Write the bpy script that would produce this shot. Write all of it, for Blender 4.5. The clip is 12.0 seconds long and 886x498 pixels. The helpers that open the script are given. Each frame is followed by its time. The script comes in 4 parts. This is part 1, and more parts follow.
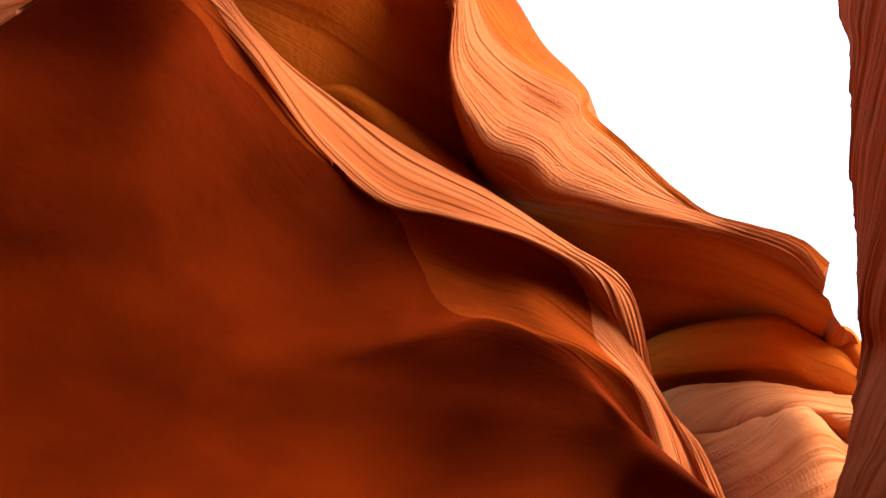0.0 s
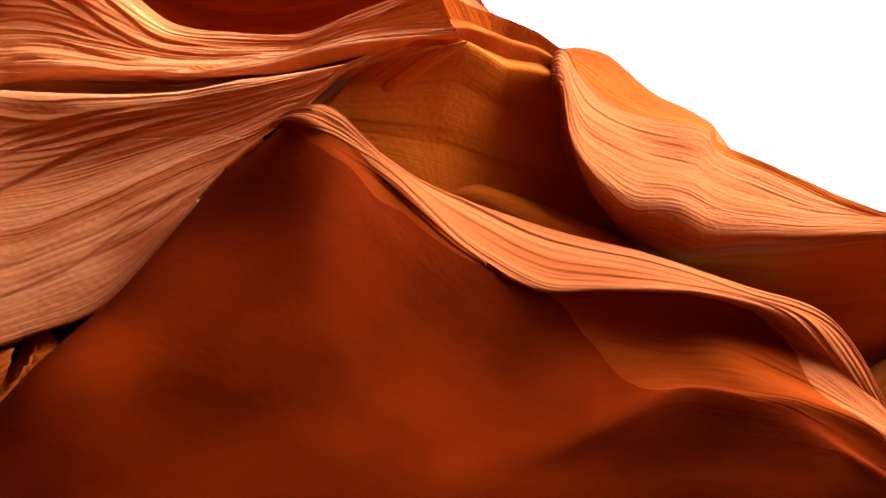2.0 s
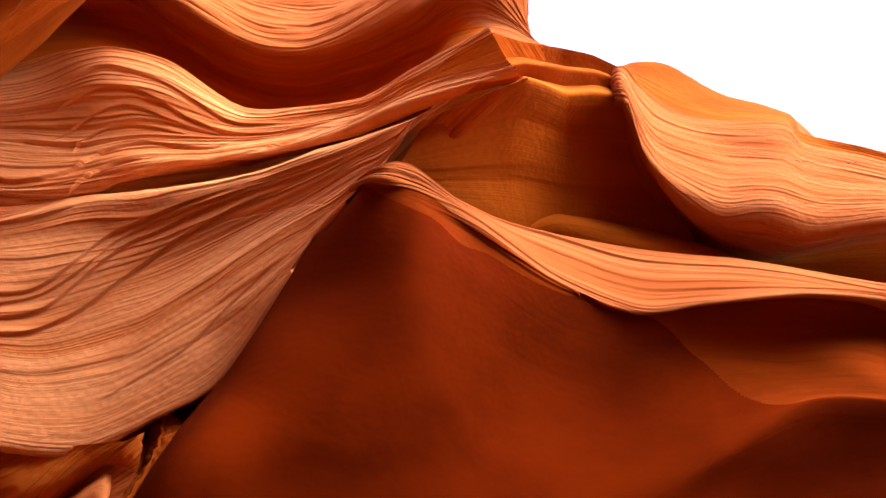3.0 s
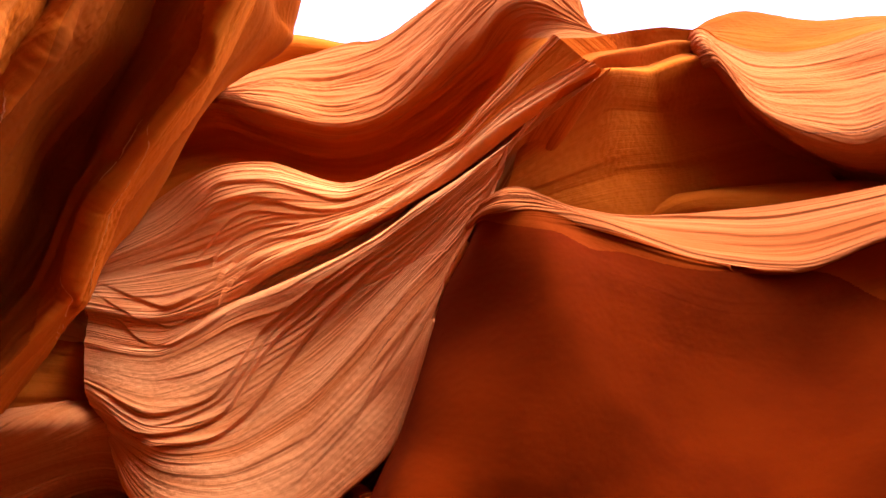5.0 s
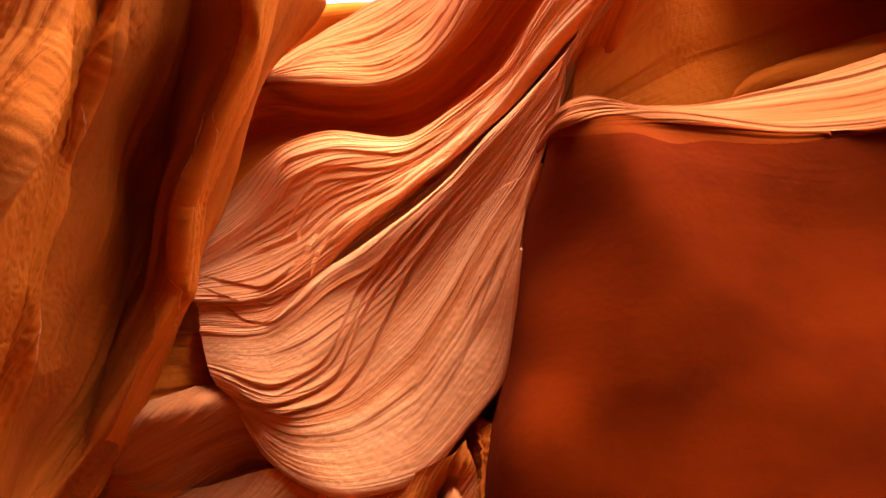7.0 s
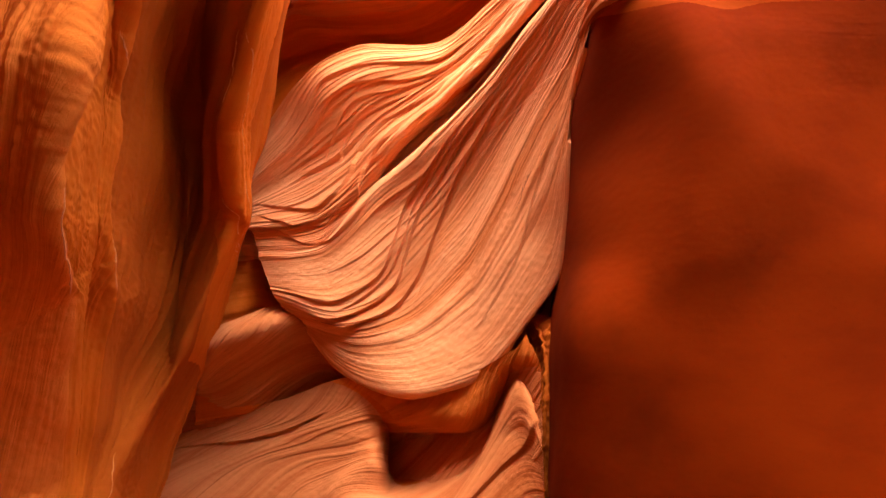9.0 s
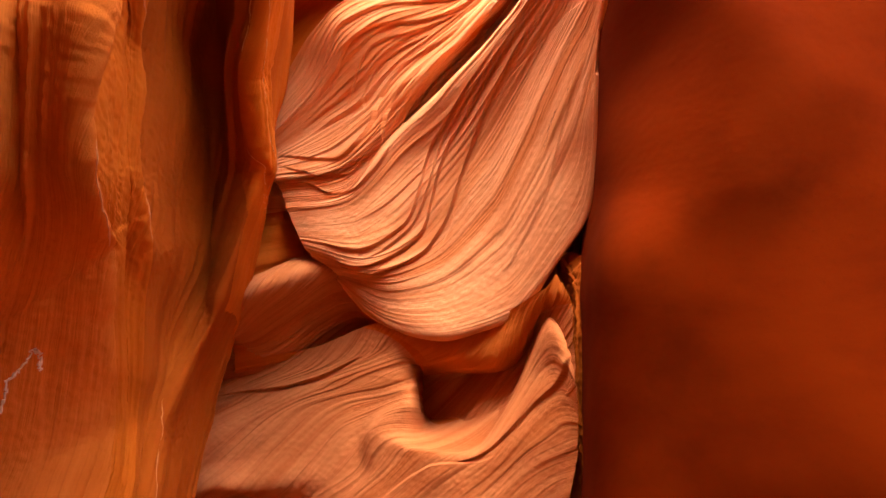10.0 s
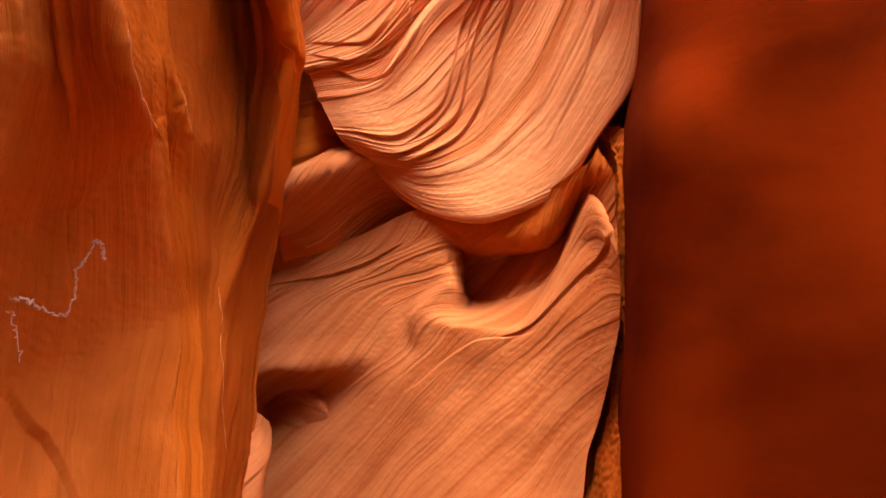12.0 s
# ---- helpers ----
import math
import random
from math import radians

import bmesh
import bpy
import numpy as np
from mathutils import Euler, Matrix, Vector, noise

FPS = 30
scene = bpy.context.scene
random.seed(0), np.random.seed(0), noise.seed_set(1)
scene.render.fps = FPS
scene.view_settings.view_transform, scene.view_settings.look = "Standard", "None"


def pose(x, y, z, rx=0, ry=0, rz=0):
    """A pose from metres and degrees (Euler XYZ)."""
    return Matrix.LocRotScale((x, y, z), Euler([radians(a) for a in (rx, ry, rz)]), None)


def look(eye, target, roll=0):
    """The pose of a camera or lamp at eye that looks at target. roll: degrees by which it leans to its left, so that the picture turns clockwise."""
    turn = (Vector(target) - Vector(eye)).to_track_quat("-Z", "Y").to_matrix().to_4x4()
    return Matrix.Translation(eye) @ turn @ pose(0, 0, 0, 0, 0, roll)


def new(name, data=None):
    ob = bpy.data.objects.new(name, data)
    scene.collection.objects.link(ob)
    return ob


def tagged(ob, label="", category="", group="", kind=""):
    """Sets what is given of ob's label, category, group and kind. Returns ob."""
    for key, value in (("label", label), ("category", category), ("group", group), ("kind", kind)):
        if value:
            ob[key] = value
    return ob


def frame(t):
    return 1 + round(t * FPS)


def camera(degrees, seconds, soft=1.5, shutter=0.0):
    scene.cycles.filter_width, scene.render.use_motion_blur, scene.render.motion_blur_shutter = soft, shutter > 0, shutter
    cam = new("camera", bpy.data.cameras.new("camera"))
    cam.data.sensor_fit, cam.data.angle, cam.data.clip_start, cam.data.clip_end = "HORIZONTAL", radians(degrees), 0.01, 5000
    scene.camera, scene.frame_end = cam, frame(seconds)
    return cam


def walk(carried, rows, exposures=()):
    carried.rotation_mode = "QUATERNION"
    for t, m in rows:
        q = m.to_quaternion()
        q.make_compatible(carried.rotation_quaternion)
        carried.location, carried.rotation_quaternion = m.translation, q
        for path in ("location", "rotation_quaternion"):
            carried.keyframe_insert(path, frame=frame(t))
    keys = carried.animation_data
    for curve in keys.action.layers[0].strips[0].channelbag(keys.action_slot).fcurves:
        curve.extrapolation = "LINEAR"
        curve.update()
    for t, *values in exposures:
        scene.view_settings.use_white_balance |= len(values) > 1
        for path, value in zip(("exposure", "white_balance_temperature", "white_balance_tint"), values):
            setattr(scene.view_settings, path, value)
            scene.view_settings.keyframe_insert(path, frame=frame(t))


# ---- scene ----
# A narrow sandstone slot canyon, open to a white sky.
cam = camera(73.97, 12.0)
PATH = [
    (0, (0.480, 0.212, 1.558), (0.424, 1.640, 2.957), -0.92),
    (0.5, (0.421, 0.197, 1.586), (0.284, 1.573, 3.031), -1.28),
    (1, (0.362, 0.183, 1.613), (0.136, 1.494, 3.107), -1.37),
    (1.5, (0.306, 0.165, 1.639), (-0.013, 1.403, 3.177), -1.48),
    (2, (0.256, 0.135, 1.659), (-0.158, 1.290, 3.239), -0.89),
    (2.5, (0.213, 0.099, 1.674), (-0.297, 1.161, 3.290), 0.11),
    (3, (0.174, 0.067, 1.684), (-0.410, 1.031, 3.336), 0.50),
    (3.5, (0.141, 0.041, 1.688), (-0.490, 0.901, 3.379), 0.54),
    (5.5, (0.026, -0.000, 1.659), (-0.821, 0.619, 3.362), 0.75),
    (6, (0.000, 0.000, 1.650), (-0.908, 0.589, 3.332), 0.51),
    (6.5, (-0.028, 0.004, 1.641), (-1.000, 0.567, 3.295), 0.40),
    (7, (-0.057, 0.004, 1.623), (-1.092, 0.550, 3.245), 0.20),
    (9, (-0.163, -0.011, 1.535), (-1.435, 0.494, 2.993), 0.08),
    (9.5, (-0.193, -0.016, 1.517), (-1.534, 0.477, 2.916), 0.06),
    (10, (-0.213, -0.028, 1.501), (-1.621, 0.445, 2.840), 0.12),
    (10.5, (-0.220, -0.040, 1.486), (-1.694, 0.413, 2.760), 0.33),
    (11, (-0.232, -0.050, 1.471), (-1.762, 0.385, 2.683), 0.42),
    (11.5, (-0.253, -0.053, 1.449), (-1.843, 0.376, 2.585), 0.34),
    (12, (-0.278, -0.050, 1.429), (-1.920, 0.377, 2.487), 0.20),
]
EXPOSURES = [(t, stops, 6650, 18) for t, stops in ((0.0, 2.75), (2.0, 2.95), (3.5, 3.05), (5.5, 3.25), (7.0, 3.4), (9.0, 3.6), (12.0, 3.62))]
walk(cam, [(t, look(eye, target, roll)) for t, eye, target, roll in PATH], EXPOSURES)

# ---- daylight ----
SUN_ELEVATION, SUN_TURN = radians(40), radians(-16)  # turn: from +x towards +y
world = bpy.data.worlds.new("sky")
world.use_nodes = True
scene.world = world
sky = world.node_tree.nodes.new("ShaderNodeTexSky")
sky.sky_type, sky.sun_disc = "NISHITA", False
sky.sun_elevation, sky.sun_rotation = SUN_ELEVATION, math.pi / 2 - SUN_TURN
sky.air_density, sky.dust_density, sky.ozone_density = 1.0, 3.0, 0.6
background = world.node_tree.nodes["Background"]
background.inputs["Strength"].default_value = 0.15
world.node_tree.links.new(sky.outputs["Color"], background.inputs["Color"])
sun = new("sun", bpy.data.lights.new("sun", "SUN"))
sun.data.energy, sun.data.angle, sun.data.color = 0.12, radians(50), (1.0, 0.94, 0.87)
sun.rotation_euler = (0, math.pi / 2 - SUN_ELEVATION, SUN_TURN)


# ---- materials ----
def rock(name, pale, deep, line=0.5, stain=0.3, rough=0.95, fine=46.0, relief=0.5, bands=(0.35, 5.0)):
    """Cross-bedded sandstone: bands and hair lines run along the flow of the sheet, stains and grain lie over them."""
    m = bpy.data.materials.new(name)
    m.use_nodes = True
    n, link = m.node_tree.nodes, m.node_tree.links.new
    shader = n["Principled BSDF"]
    uv = n.new("ShaderNodeUVMap")
    uv.uv_map = "flow"
    place = n.new("ShaderNodeTexCoord")

    def noise_of(source, scale, detail, stretch=None, rough_=0.55, distort=0.0):
        tex = n.new("ShaderNodeTexNoise")
        tex.inputs["Scale"].default_value = scale
        tex.inputs["Detail"].default_value = detail
        tex.inputs["Roughness"].default_value = rough_
        tex.inputs["Distortion"].default_value = distort
        if stretch:
            mapping = n.new("ShaderNodeMapping")
            mapping.inputs["Scale"].default_value = stretch
            link(source, mapping.inputs["Vector"])
            source = mapping.outputs["Vector"]
        link(source, tex.inputs["Vector"])
        return tex.outputs["Fac"]

    def ramp(source, low, high):
        r = n.new("ShaderNodeMapRange")
        r.interpolation_type = "SMOOTHSTEP"
        r.inputs["From Min"].default_value, r.inputs["From Max"].default_value = low, high
        link(source, r.inputs["Value"])
        return r.outputs["Result"]

    def times(a, value):
        k = n.new("ShaderNodeMath")
        k.operation = "MULTIPLY"
        link(a, k.inputs[0])
        k.inputs[1].default_value = value
        return k.outputs[0]

    def plus(a, b):
        k = n.new("ShaderNodeMath")
        k.operation = "ADD"
        link(a, k.inputs[0]), link(b, k.inputs[1])
        return k.outputs[0]

    def mix(a, b, fac):
        x = n.new("ShaderNodeMix")
        x.data_type = "RGBA"
        for socket, value in ((x.inputs["A"], a), (x.inputs["B"], b)):
            if isinstance(value, tuple):
                socket.default_value = (*value, 1)
            else:
                link(value, socket)
        link(fac, x.inputs["Factor"])
        return x.outputs["Result"]

    band = noise_of(uv.outputs["UV"], 1.0, 5, (*bands, 1), 0.6, 0.25)
    hair = noise_of(uv.outputs["UV"], 1.0, 4, (0.7, fine, 1), 0.65)
    blot = noise_of(place.outputs["Object"], 0.8, 6, None, 0.6, 0.4)
    grain = noise_of(place.outputs["Object"], 60.0, 5, None, 0.7)
    pit = noise_of(place.outputs["Object"], 9.0, 6, (1, 1, 2.2), 0.65)
    colour = mix(deep, pale, ramp(band, 0.32, 0.62))
    colour = mix(colour, tuple(0.62 * c for c in deep), times(ramp(hair, 0.56, 0.72), line))
    colour = mix(colour, tuple(min(1, 1.18 * c + 0.02) for c in pale), times(ramp(hair, 0.46, 0.3), line * 0.6))
    colour = mix(colour, tuple(0.5 * c for c in deep), times(ramp(blot, 0.5, 0.72), stain))
    colour = mix(colour, tuple(0.75 * c for c in deep), times(ramp(grain, 0.55, 0.75), 0.25))
    link(colour, shader.inputs["Base Color"])
    shader.inputs["Roughness"].default_value = rough
    shader.inputs["Specular IOR Level"].default_value = 0.015
    height = plus(plus(times(hair, 1.0), times(pit, 0.35)), times(grain, 0.2))
    bump = n.new("ShaderNodeBump")
    bump.inputs["Strength"].default_value = relief
    bump.inputs["Distance"].default_value = 0.012
    link(height, bump.inputs["Height"])
    link(bump.outputs["Normal"], shader.inputs["Normal"])
    return m


PALE = rock("pale_sandstone", (0.68, 0.305, 0.135), (0.48, 0.15, 0.042), 0.6, 0.12, fine=70.0)
SALMON = rock("salmon_sandstone", (0.39, 0.122, 0.04), (0.3, 0.076, 0.019), 0.75, 0.15, fine=60.0)
TAN = rock("tan_sandstone", (0.47, 0.17, 0.06), (0.36, 0.105, 0.028), 0.7, 0.15, fine=70.0)
WARM = rock("orange_sandstone", (0.45, 0.108, 0.011), (0.36, 0.076, 0.006), 0.25, 0.2, fine=34.0)
# DUSKY and LOBE carry the dark wall's shade and half shade in their colour
DUSKY = rock("red_shaded_sandstone", (0.13, 0.0135, 0.0005), (0.096, 0.009, 0.0004), 0.0, 0.45, fine=3.0, relief=0.22, bands=(0.9, 1.5))
LOBE = rock("red_half_shaded_sandstone", (0.23, 0.036, 0.003), (0.17, 0.024, 0.002), 0.15, 0.3, fine=20.0, relief=0.2, bands=(0.6, 2.5))
# pitted stone of the outer fold; on the brow its brown stands for shade
WEATHERED_AND_SHADED = rock("pitted_brown_sandstone", (0.51, 0.138, 0.02), (0.4, 0.095, 0.011), 0.4, 0.35, fine=45.0, relief=1.0, bands=(0.6, 2.6))
# deep red that also holds shade, as on the overhang and left hollow
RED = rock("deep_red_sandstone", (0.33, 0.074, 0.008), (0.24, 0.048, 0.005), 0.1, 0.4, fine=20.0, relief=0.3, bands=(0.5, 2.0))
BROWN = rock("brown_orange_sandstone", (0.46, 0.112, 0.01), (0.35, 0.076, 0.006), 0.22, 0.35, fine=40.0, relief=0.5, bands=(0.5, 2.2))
SAND = rock("canyon_sand", (0.42, 0.15, 0.045), (0.34, 0.115, 0.032), 0.05, 0.15, fine=8.0)


# ---- shapes ----
def hash_grid(*axes):
    h = np.zeros_like(axes[0], dtype=np.uint64)
    for a, k in zip(axes, (374761393, 668265263, 2147483647)):
        h = (h + a.astype(np.int64).astype(np.uint64) * np.uint64(k)) & np.uint64(0xFFFFFFFF)
        h = ((h ^ (h >> np.uint64(13))) * np.uint64(1274126177)) & np.uint64(0xFFFFFFFF)
    return ((h ^ (h >> np.uint64(16))) & np.uint64(0xFFFFFF)).astype(float) / 0xFFFFFF


def ripple(*axes):
    """Smooth noise, 0 to 1, in one, two or three dimensions."""
    whole = [np.floor(a) for a in axes]
    part_of = [(a - w) ** 2 * (3 - 2 * (a - w)) for a, w in zip(axes, whole)]
    total = 0
    for corner in range(2 ** len(axes)):
        bits = [(corner >> k) & 1 for k in range(len(axes))]
        weight = 1
        for b, f in zip(bits, part_of):
            weight = weight * (f if b else 1 - f)
        total = total + weight * hash_grid(*[w + b for w, b in zip(whole, bits)])
    return total


def glide(points, count, bend=0.5):
    """count points along a smooth curve through the given ones (first axis)."""
    p = np.asarray(points, float)
    p = np.concatenate([2 * p[:1] - p[1:2], p, 2 * p[-1:] - p[-2:-1]])
    s = np.linspace(0, len(p) - 3 - 1e-9, count)
    k = s.astype(int)
    f = (s - k).reshape(-1, *[1] * (p.ndim - 1))
    a, b, c, d = p[k], p[k + 1], p[k + 2], p[k + 3]
    p, q = bend * (c - a), bend * (d - b)
    return b + p * f + (3 * (c - b) - 2 * p - q) * f**2 + (2 * (b - c) + p + q) * f**3


class Sheet:
    """A rock face, woven through flow lines that run along its bedding."""

    def __init__(self):
        self.lines = []

    def line(self, *numbers):
        self.lines.append(np.reshape(numbers, (-1, 3)))

    def down(self, out=0.0):
        """Carries the last line down into the ground."""
        last = self.lines[-1].copy()
        away = last - HEART
        away[:, 2] = 0
        last += away / np.linalg.norm(away, axis=1, keepdims=True) * out
        last[:, 2] = -0.25
        self.lines.append(last)

    def ends_down(self):
        """Carries the last point of each line down into the ground."""
        for k, l in enumerate(self.lines):
            foot = l[-1:].copy()
            foot[:, 2] = -0.25
            self.lines[k] = np.concatenate([l, foot])


FRONT = {}  # name: the woven front and its normals, for what lies on it
HEART = np.array((0.0, 0.0, 1.6))  # the middle of the canyon floor, at eye height


def shell(name, verts, flow, quads, tris, material, normals=None):
    """One mesh from arrays of points, flow coordinates and faces."""
    loops = np.concatenate([quads.ravel(), tris.ravel()]).astype(np.int32)
    used, loops = np.unique(loops, return_inverse=True)
    mesh = bpy.data.meshes.new(name)
    mesh.vertices.add(len(used))
    mesh.vertices.foreach_set("co", verts[used].astype(np.float32).ravel())
    mesh.loops.add(len(loops))
    mesh.loops.foreach_set("vertex_index", loops.astype(np.int32))
    mesh.polygons.add(len(quads) + len(tris))
    starts = np.r_[np.arange(len(quads)) * 4, len(quads) * 4 + np.arange(len(tris)) * 3].astype(np.int32)
    mesh.polygons.foreach_set("loop_start", starts)
    mesh.update(calc_edges=True)
    layer = mesh.uv_layers.new(name="flow")
    layer.data.foreach_set("uv", flow[used][loops].astype(np.float32).ravel())
    mesh.polygons.foreach_set("use_smooth", np.full(len(mesh.polygons), normals is not None))
    mesh.materials.append(material)
    if normals is not None:
        mesh.normals_split_custom_set_from_vertices(normals[used].tolist())
    return new(name, mesh)


def carve(u, v, size, ways):
    """Ledges and troughs cut into a front. u, v: metres along and across it; size: flow lines and points a line, less one.
    ways: (places, lip, up, down): along those (flow line, point) places the rock stands out by lip on the upper side
    and falls back by as much below, both running out over up and down metres; with down 0 a trough of depth -lip, up wide."""
    push = np.zeros((len(v), len(u)))
    for places, lip, up, down in ways:
        line = glide(np.array(places, float), 7 * len(places), 0.45)
        y = np.interp(line[:, 0] / size[0], np.linspace(0, 1, len(v)), v)
        x = np.interp(line[:, 1] / size[1], np.linspace(0, 1, len(u)), u)
        reach = 3.5 * max(up, down)
        rows = np.flatnonzero((v > y.min() - reach) & (v < y.max() + reach))
        cols = np.flatnonzero((u > x.min() - reach) & (u < x.max() + reach))
        gx, gy = np.meshgrid(u[cols], v[rows])
        gy = gy + 0.012 * (ripple(gx * 5 + lip * 900, gy * 3) - 0.5)
        best, share = np.full(gx.shape, 9.0), np.zeros(gx.shape)
        for k in range(len(x) - 1):
            dx, dy = x[k + 1] - x[k], y[k + 1] - y[k]
            long = dx * dx + dy * dy + 1e-9
            f = np.clip(((gx - x[k]) * dx + (gy - y[k]) * dy) / long, 0, 1)
            off = np.hypot(gx - x[k] - f * dx, gy - y[k] - f * dy)
            side = np.where(dx * (gy - y[k]) - dy * (gx - x[k]) > 0, 1.0, -1.0)
            near = off < np.abs(best)
            best = np.where(near, off * side, best)
            share = np.where(near, (k + f) / (len(x) - 1), share)
        fade = np.clip(np.minimum(share, 1 - share) / (0.16 if down else 0.35), 0, 1)
        fade = fade * fade * (3 - 2 * fade) * (0.65 + 0.7 * ripple(gx * 2.3 + 40 * lip, gy * 0.7))
        if down:
            cut = np.where(best < 0, np.exp(best / up), -np.exp(-best / down)) * np.tanh(np.abs(best) / (0.004 + max(0, up - 0.1) * 0.3))
        else:
            cut = np.exp(-((best / up) ** 2))
        push[np.ix_(rows, cols)] += lip * fade * cut
    return push


def rock_face(name, sheet, material, along, across, depth, beds=((5, 0.02), (13, 0.01), (31, 0.004)), lumps=0.05, seed=0, rough=0.004, vary=(1, 1), parts=(), skew=0.0, bend=0.5, ledges=(), calm=(), core=None):
    """A solid rock: the woven front with its beds cut in, and a body behind it. vary: how strongly the beds show, from the first
    flow line to the last. parts: (name, last flow line, material, label) from the first line on; the last line may
    change from point to point. skew: how far the
    beds slant across the flow lines. bend: how round the front turns from line to line. ledges: see carve().
    calm: (first line, last line, first point, last point) of smooth facets. core: the rock behind the front."""
    g = glide(np.array(sheet.lines), across, bend)
    g = np.swapaxes(glide(np.swapaxes(g, 0, 1), along, bend), 0, 1)
    length = np.linalg.norm(np.diff(g, axis=1), axis=2)
    u = np.concatenate([np.zeros((across, 1)), np.cumsum(length, 1)], 1)
    u = np.broadcast_to(u.mean(0), (across, along))
    step = np.linalg.norm(np.diff(g, axis=0), axis=2).mean(1)
    v = np.broadcast_to(np.r_[0, np.cumsum(step)][:, None], (across, along)) + skew * u

    def facing(grid):
        n = np.cross(np.gradient(grid, axis=1), np.gradient(grid, axis=0))
        return n / (np.linalg.norm(n, axis=2, keepdims=True) + 1e-9)

    normal = facing(g)
    flip = np.sign(((HEART - g) * normal).sum(2).mean())
    normal = normal * flip
    push = np.zeros((across, along))
    wander = 0.12 * (ripple(u * 0.9 + seed, v * 0.9) - 0.5) + 0.03 * (ripple(u * 3.1 + seed, v * 2.0 + 7) - 0.5)
    for k, (often, tall) in enumerate(beds):
        w = (v + wander) * often + seed * 3.7 + 11 * k
        w = w + 0.8 * ripple(w * 0.41, u * 0.3 + 2)
        cell, f = np.floor(w), w - np.floor(w)
        size = hash_grid(cell, cell * 0 + k)
        fade = ripple(u * (0.7 + 0.5 * k) + 17 * size + seed, cell * 0.77)
        ledge = size * np.clip(2.2 * fade - 0.5, 0, 1.3) * (f - np.clip((f - 0.86) / 0.14, 0, 1) ** 1.5)
        wave = ripple(w * 0.9 + 3, u * 0.35 * (1 + k) + 5 * k)
        strength = 0.3 + 1.1 * ripple(u * 0.8 + 3 * k + seed, v * 1.1 + 2)
        push += tall * strength * (0.9 * wave + 1.3 * ledge)
    push *= glide(np.asarray(vary, float)[:, None], across)
    if ledges:
        push += carve(u[0], np.r_[0, np.cumsum(step)], (len(sheet.lines) - 1, sheet.lines[0].shape[0] - 1), ledges)
    at = [np.linspace(0, n - 1, k) for n, k in ((len(sheet.lines), across), (sheet.lines[0].shape[0], along))]
    for r0, r1, c0, c1 in calm:
        inside = np.clip(np.minimum(at[0] - r0, r1 - at[0]) / 0.15, 0, 1)[:, None] * np.clip(np.minimum(at[1] - c0, c1 - at[1]) / 0.7, 0, 1)
        push += 0.9 * inside * (push.mean() - push)
    x, y, z = np.moveaxis(g, 2, 0)
    for scale, size in ((1.1, 1.0), (2.7, 0.4), (6.3, 0.15)):
        push += lumps * size * (ripple(x * scale + seed, y * scale + 3, z * scale * 1.2 + 5) - 0.5)
    push += rough * (ripple(x * 38, y * 38, z * 38) - 0.5)
    g = g + normal * push[..., None]
    normals = (facing(g) * flip).reshape(-1, 3)

    FRONT[name] = (g, normals.reshape(g.shape))

    index = np.arange(across * along).reshape(across, along)
    verts, flow = g.reshape(-1, 3), np.stack([u.ravel(), v.ravel()], 1)
    rim = np.concatenate([index[0, :], index[1:, -1], index[-1, -2::-1], index[-2:0:-1, 0]])
    into = verts.mean(0) - HEART
    into[2] *= 0.25
    into /= np.linalg.norm(into)
    back = verts[rim] + into * depth
    far = np.arange(len(verts), len(verts) + len(rim))
    sides = np.stack([rim, np.roll(rim, -1), np.roll(far, -1), far], 1)
    verts = np.concatenate([verts, back, back.mean(0, keepdims=True)])
    flow = np.concatenate([flow, flow[rim] + (0.3, 0.4), flow.mean(0, keepdims=True)])
    normals = np.concatenate([normals, np.zeros((len(rim) + 1, 3))])
    lids = np.stack([far, np.roll(far, -1), np.full(len(rim), len(verts) - 1)], 1)
    order = slice(None) if flip > 0 else slice(None, None, -1)
    none = np.zeros((0, 3), int)

    faces = np.stack([index[:-1, :-1], index[:-1, 1:], index[1:, 1:], index[1:, :-1]], -1)
    row, col = np.meshgrid(np.arange(across - 1.0), np.arange(along - 1.0), indexing="ij")

    def border(last):
        """The row of faces at which a part ends, for each column."""
        each = across / (len(sheet.lines) - 1)
        if np.ndim(last) == 0:
            return np.full(row.shape, last * each)
        return glide(np.array(last, float)[:, None], along - 1, 0.4)[:, 0] * each + (ripple(col * 0.05, row * 0) - 0.5) * 0.3 * each

    thing = new(name)
    thing.location = (float(verts[:, 0].mean()), float(verts[:, 1].mean()), max(0.0, float(verts[:, 2].min())))
    base = np.array(thing.location)
    verts = verts - base
    pieces = [shell("body", verts, flow, sides[:, order], lids[:, order], core or material)]
    free = np.ones(row.shape, bool)
    for title, last, skin, label in parts or (("face", len(sheet.lines), material, ""),):
        mine = free & (row < border(last))
        free &= ~mine
        piece = shell(title, verts, flow, faces[mine][:, order], none, skin, normals)
        pieces.append(tagged(piece, label))
    for piece in pieces:
        piece.parent = thing
    return thing


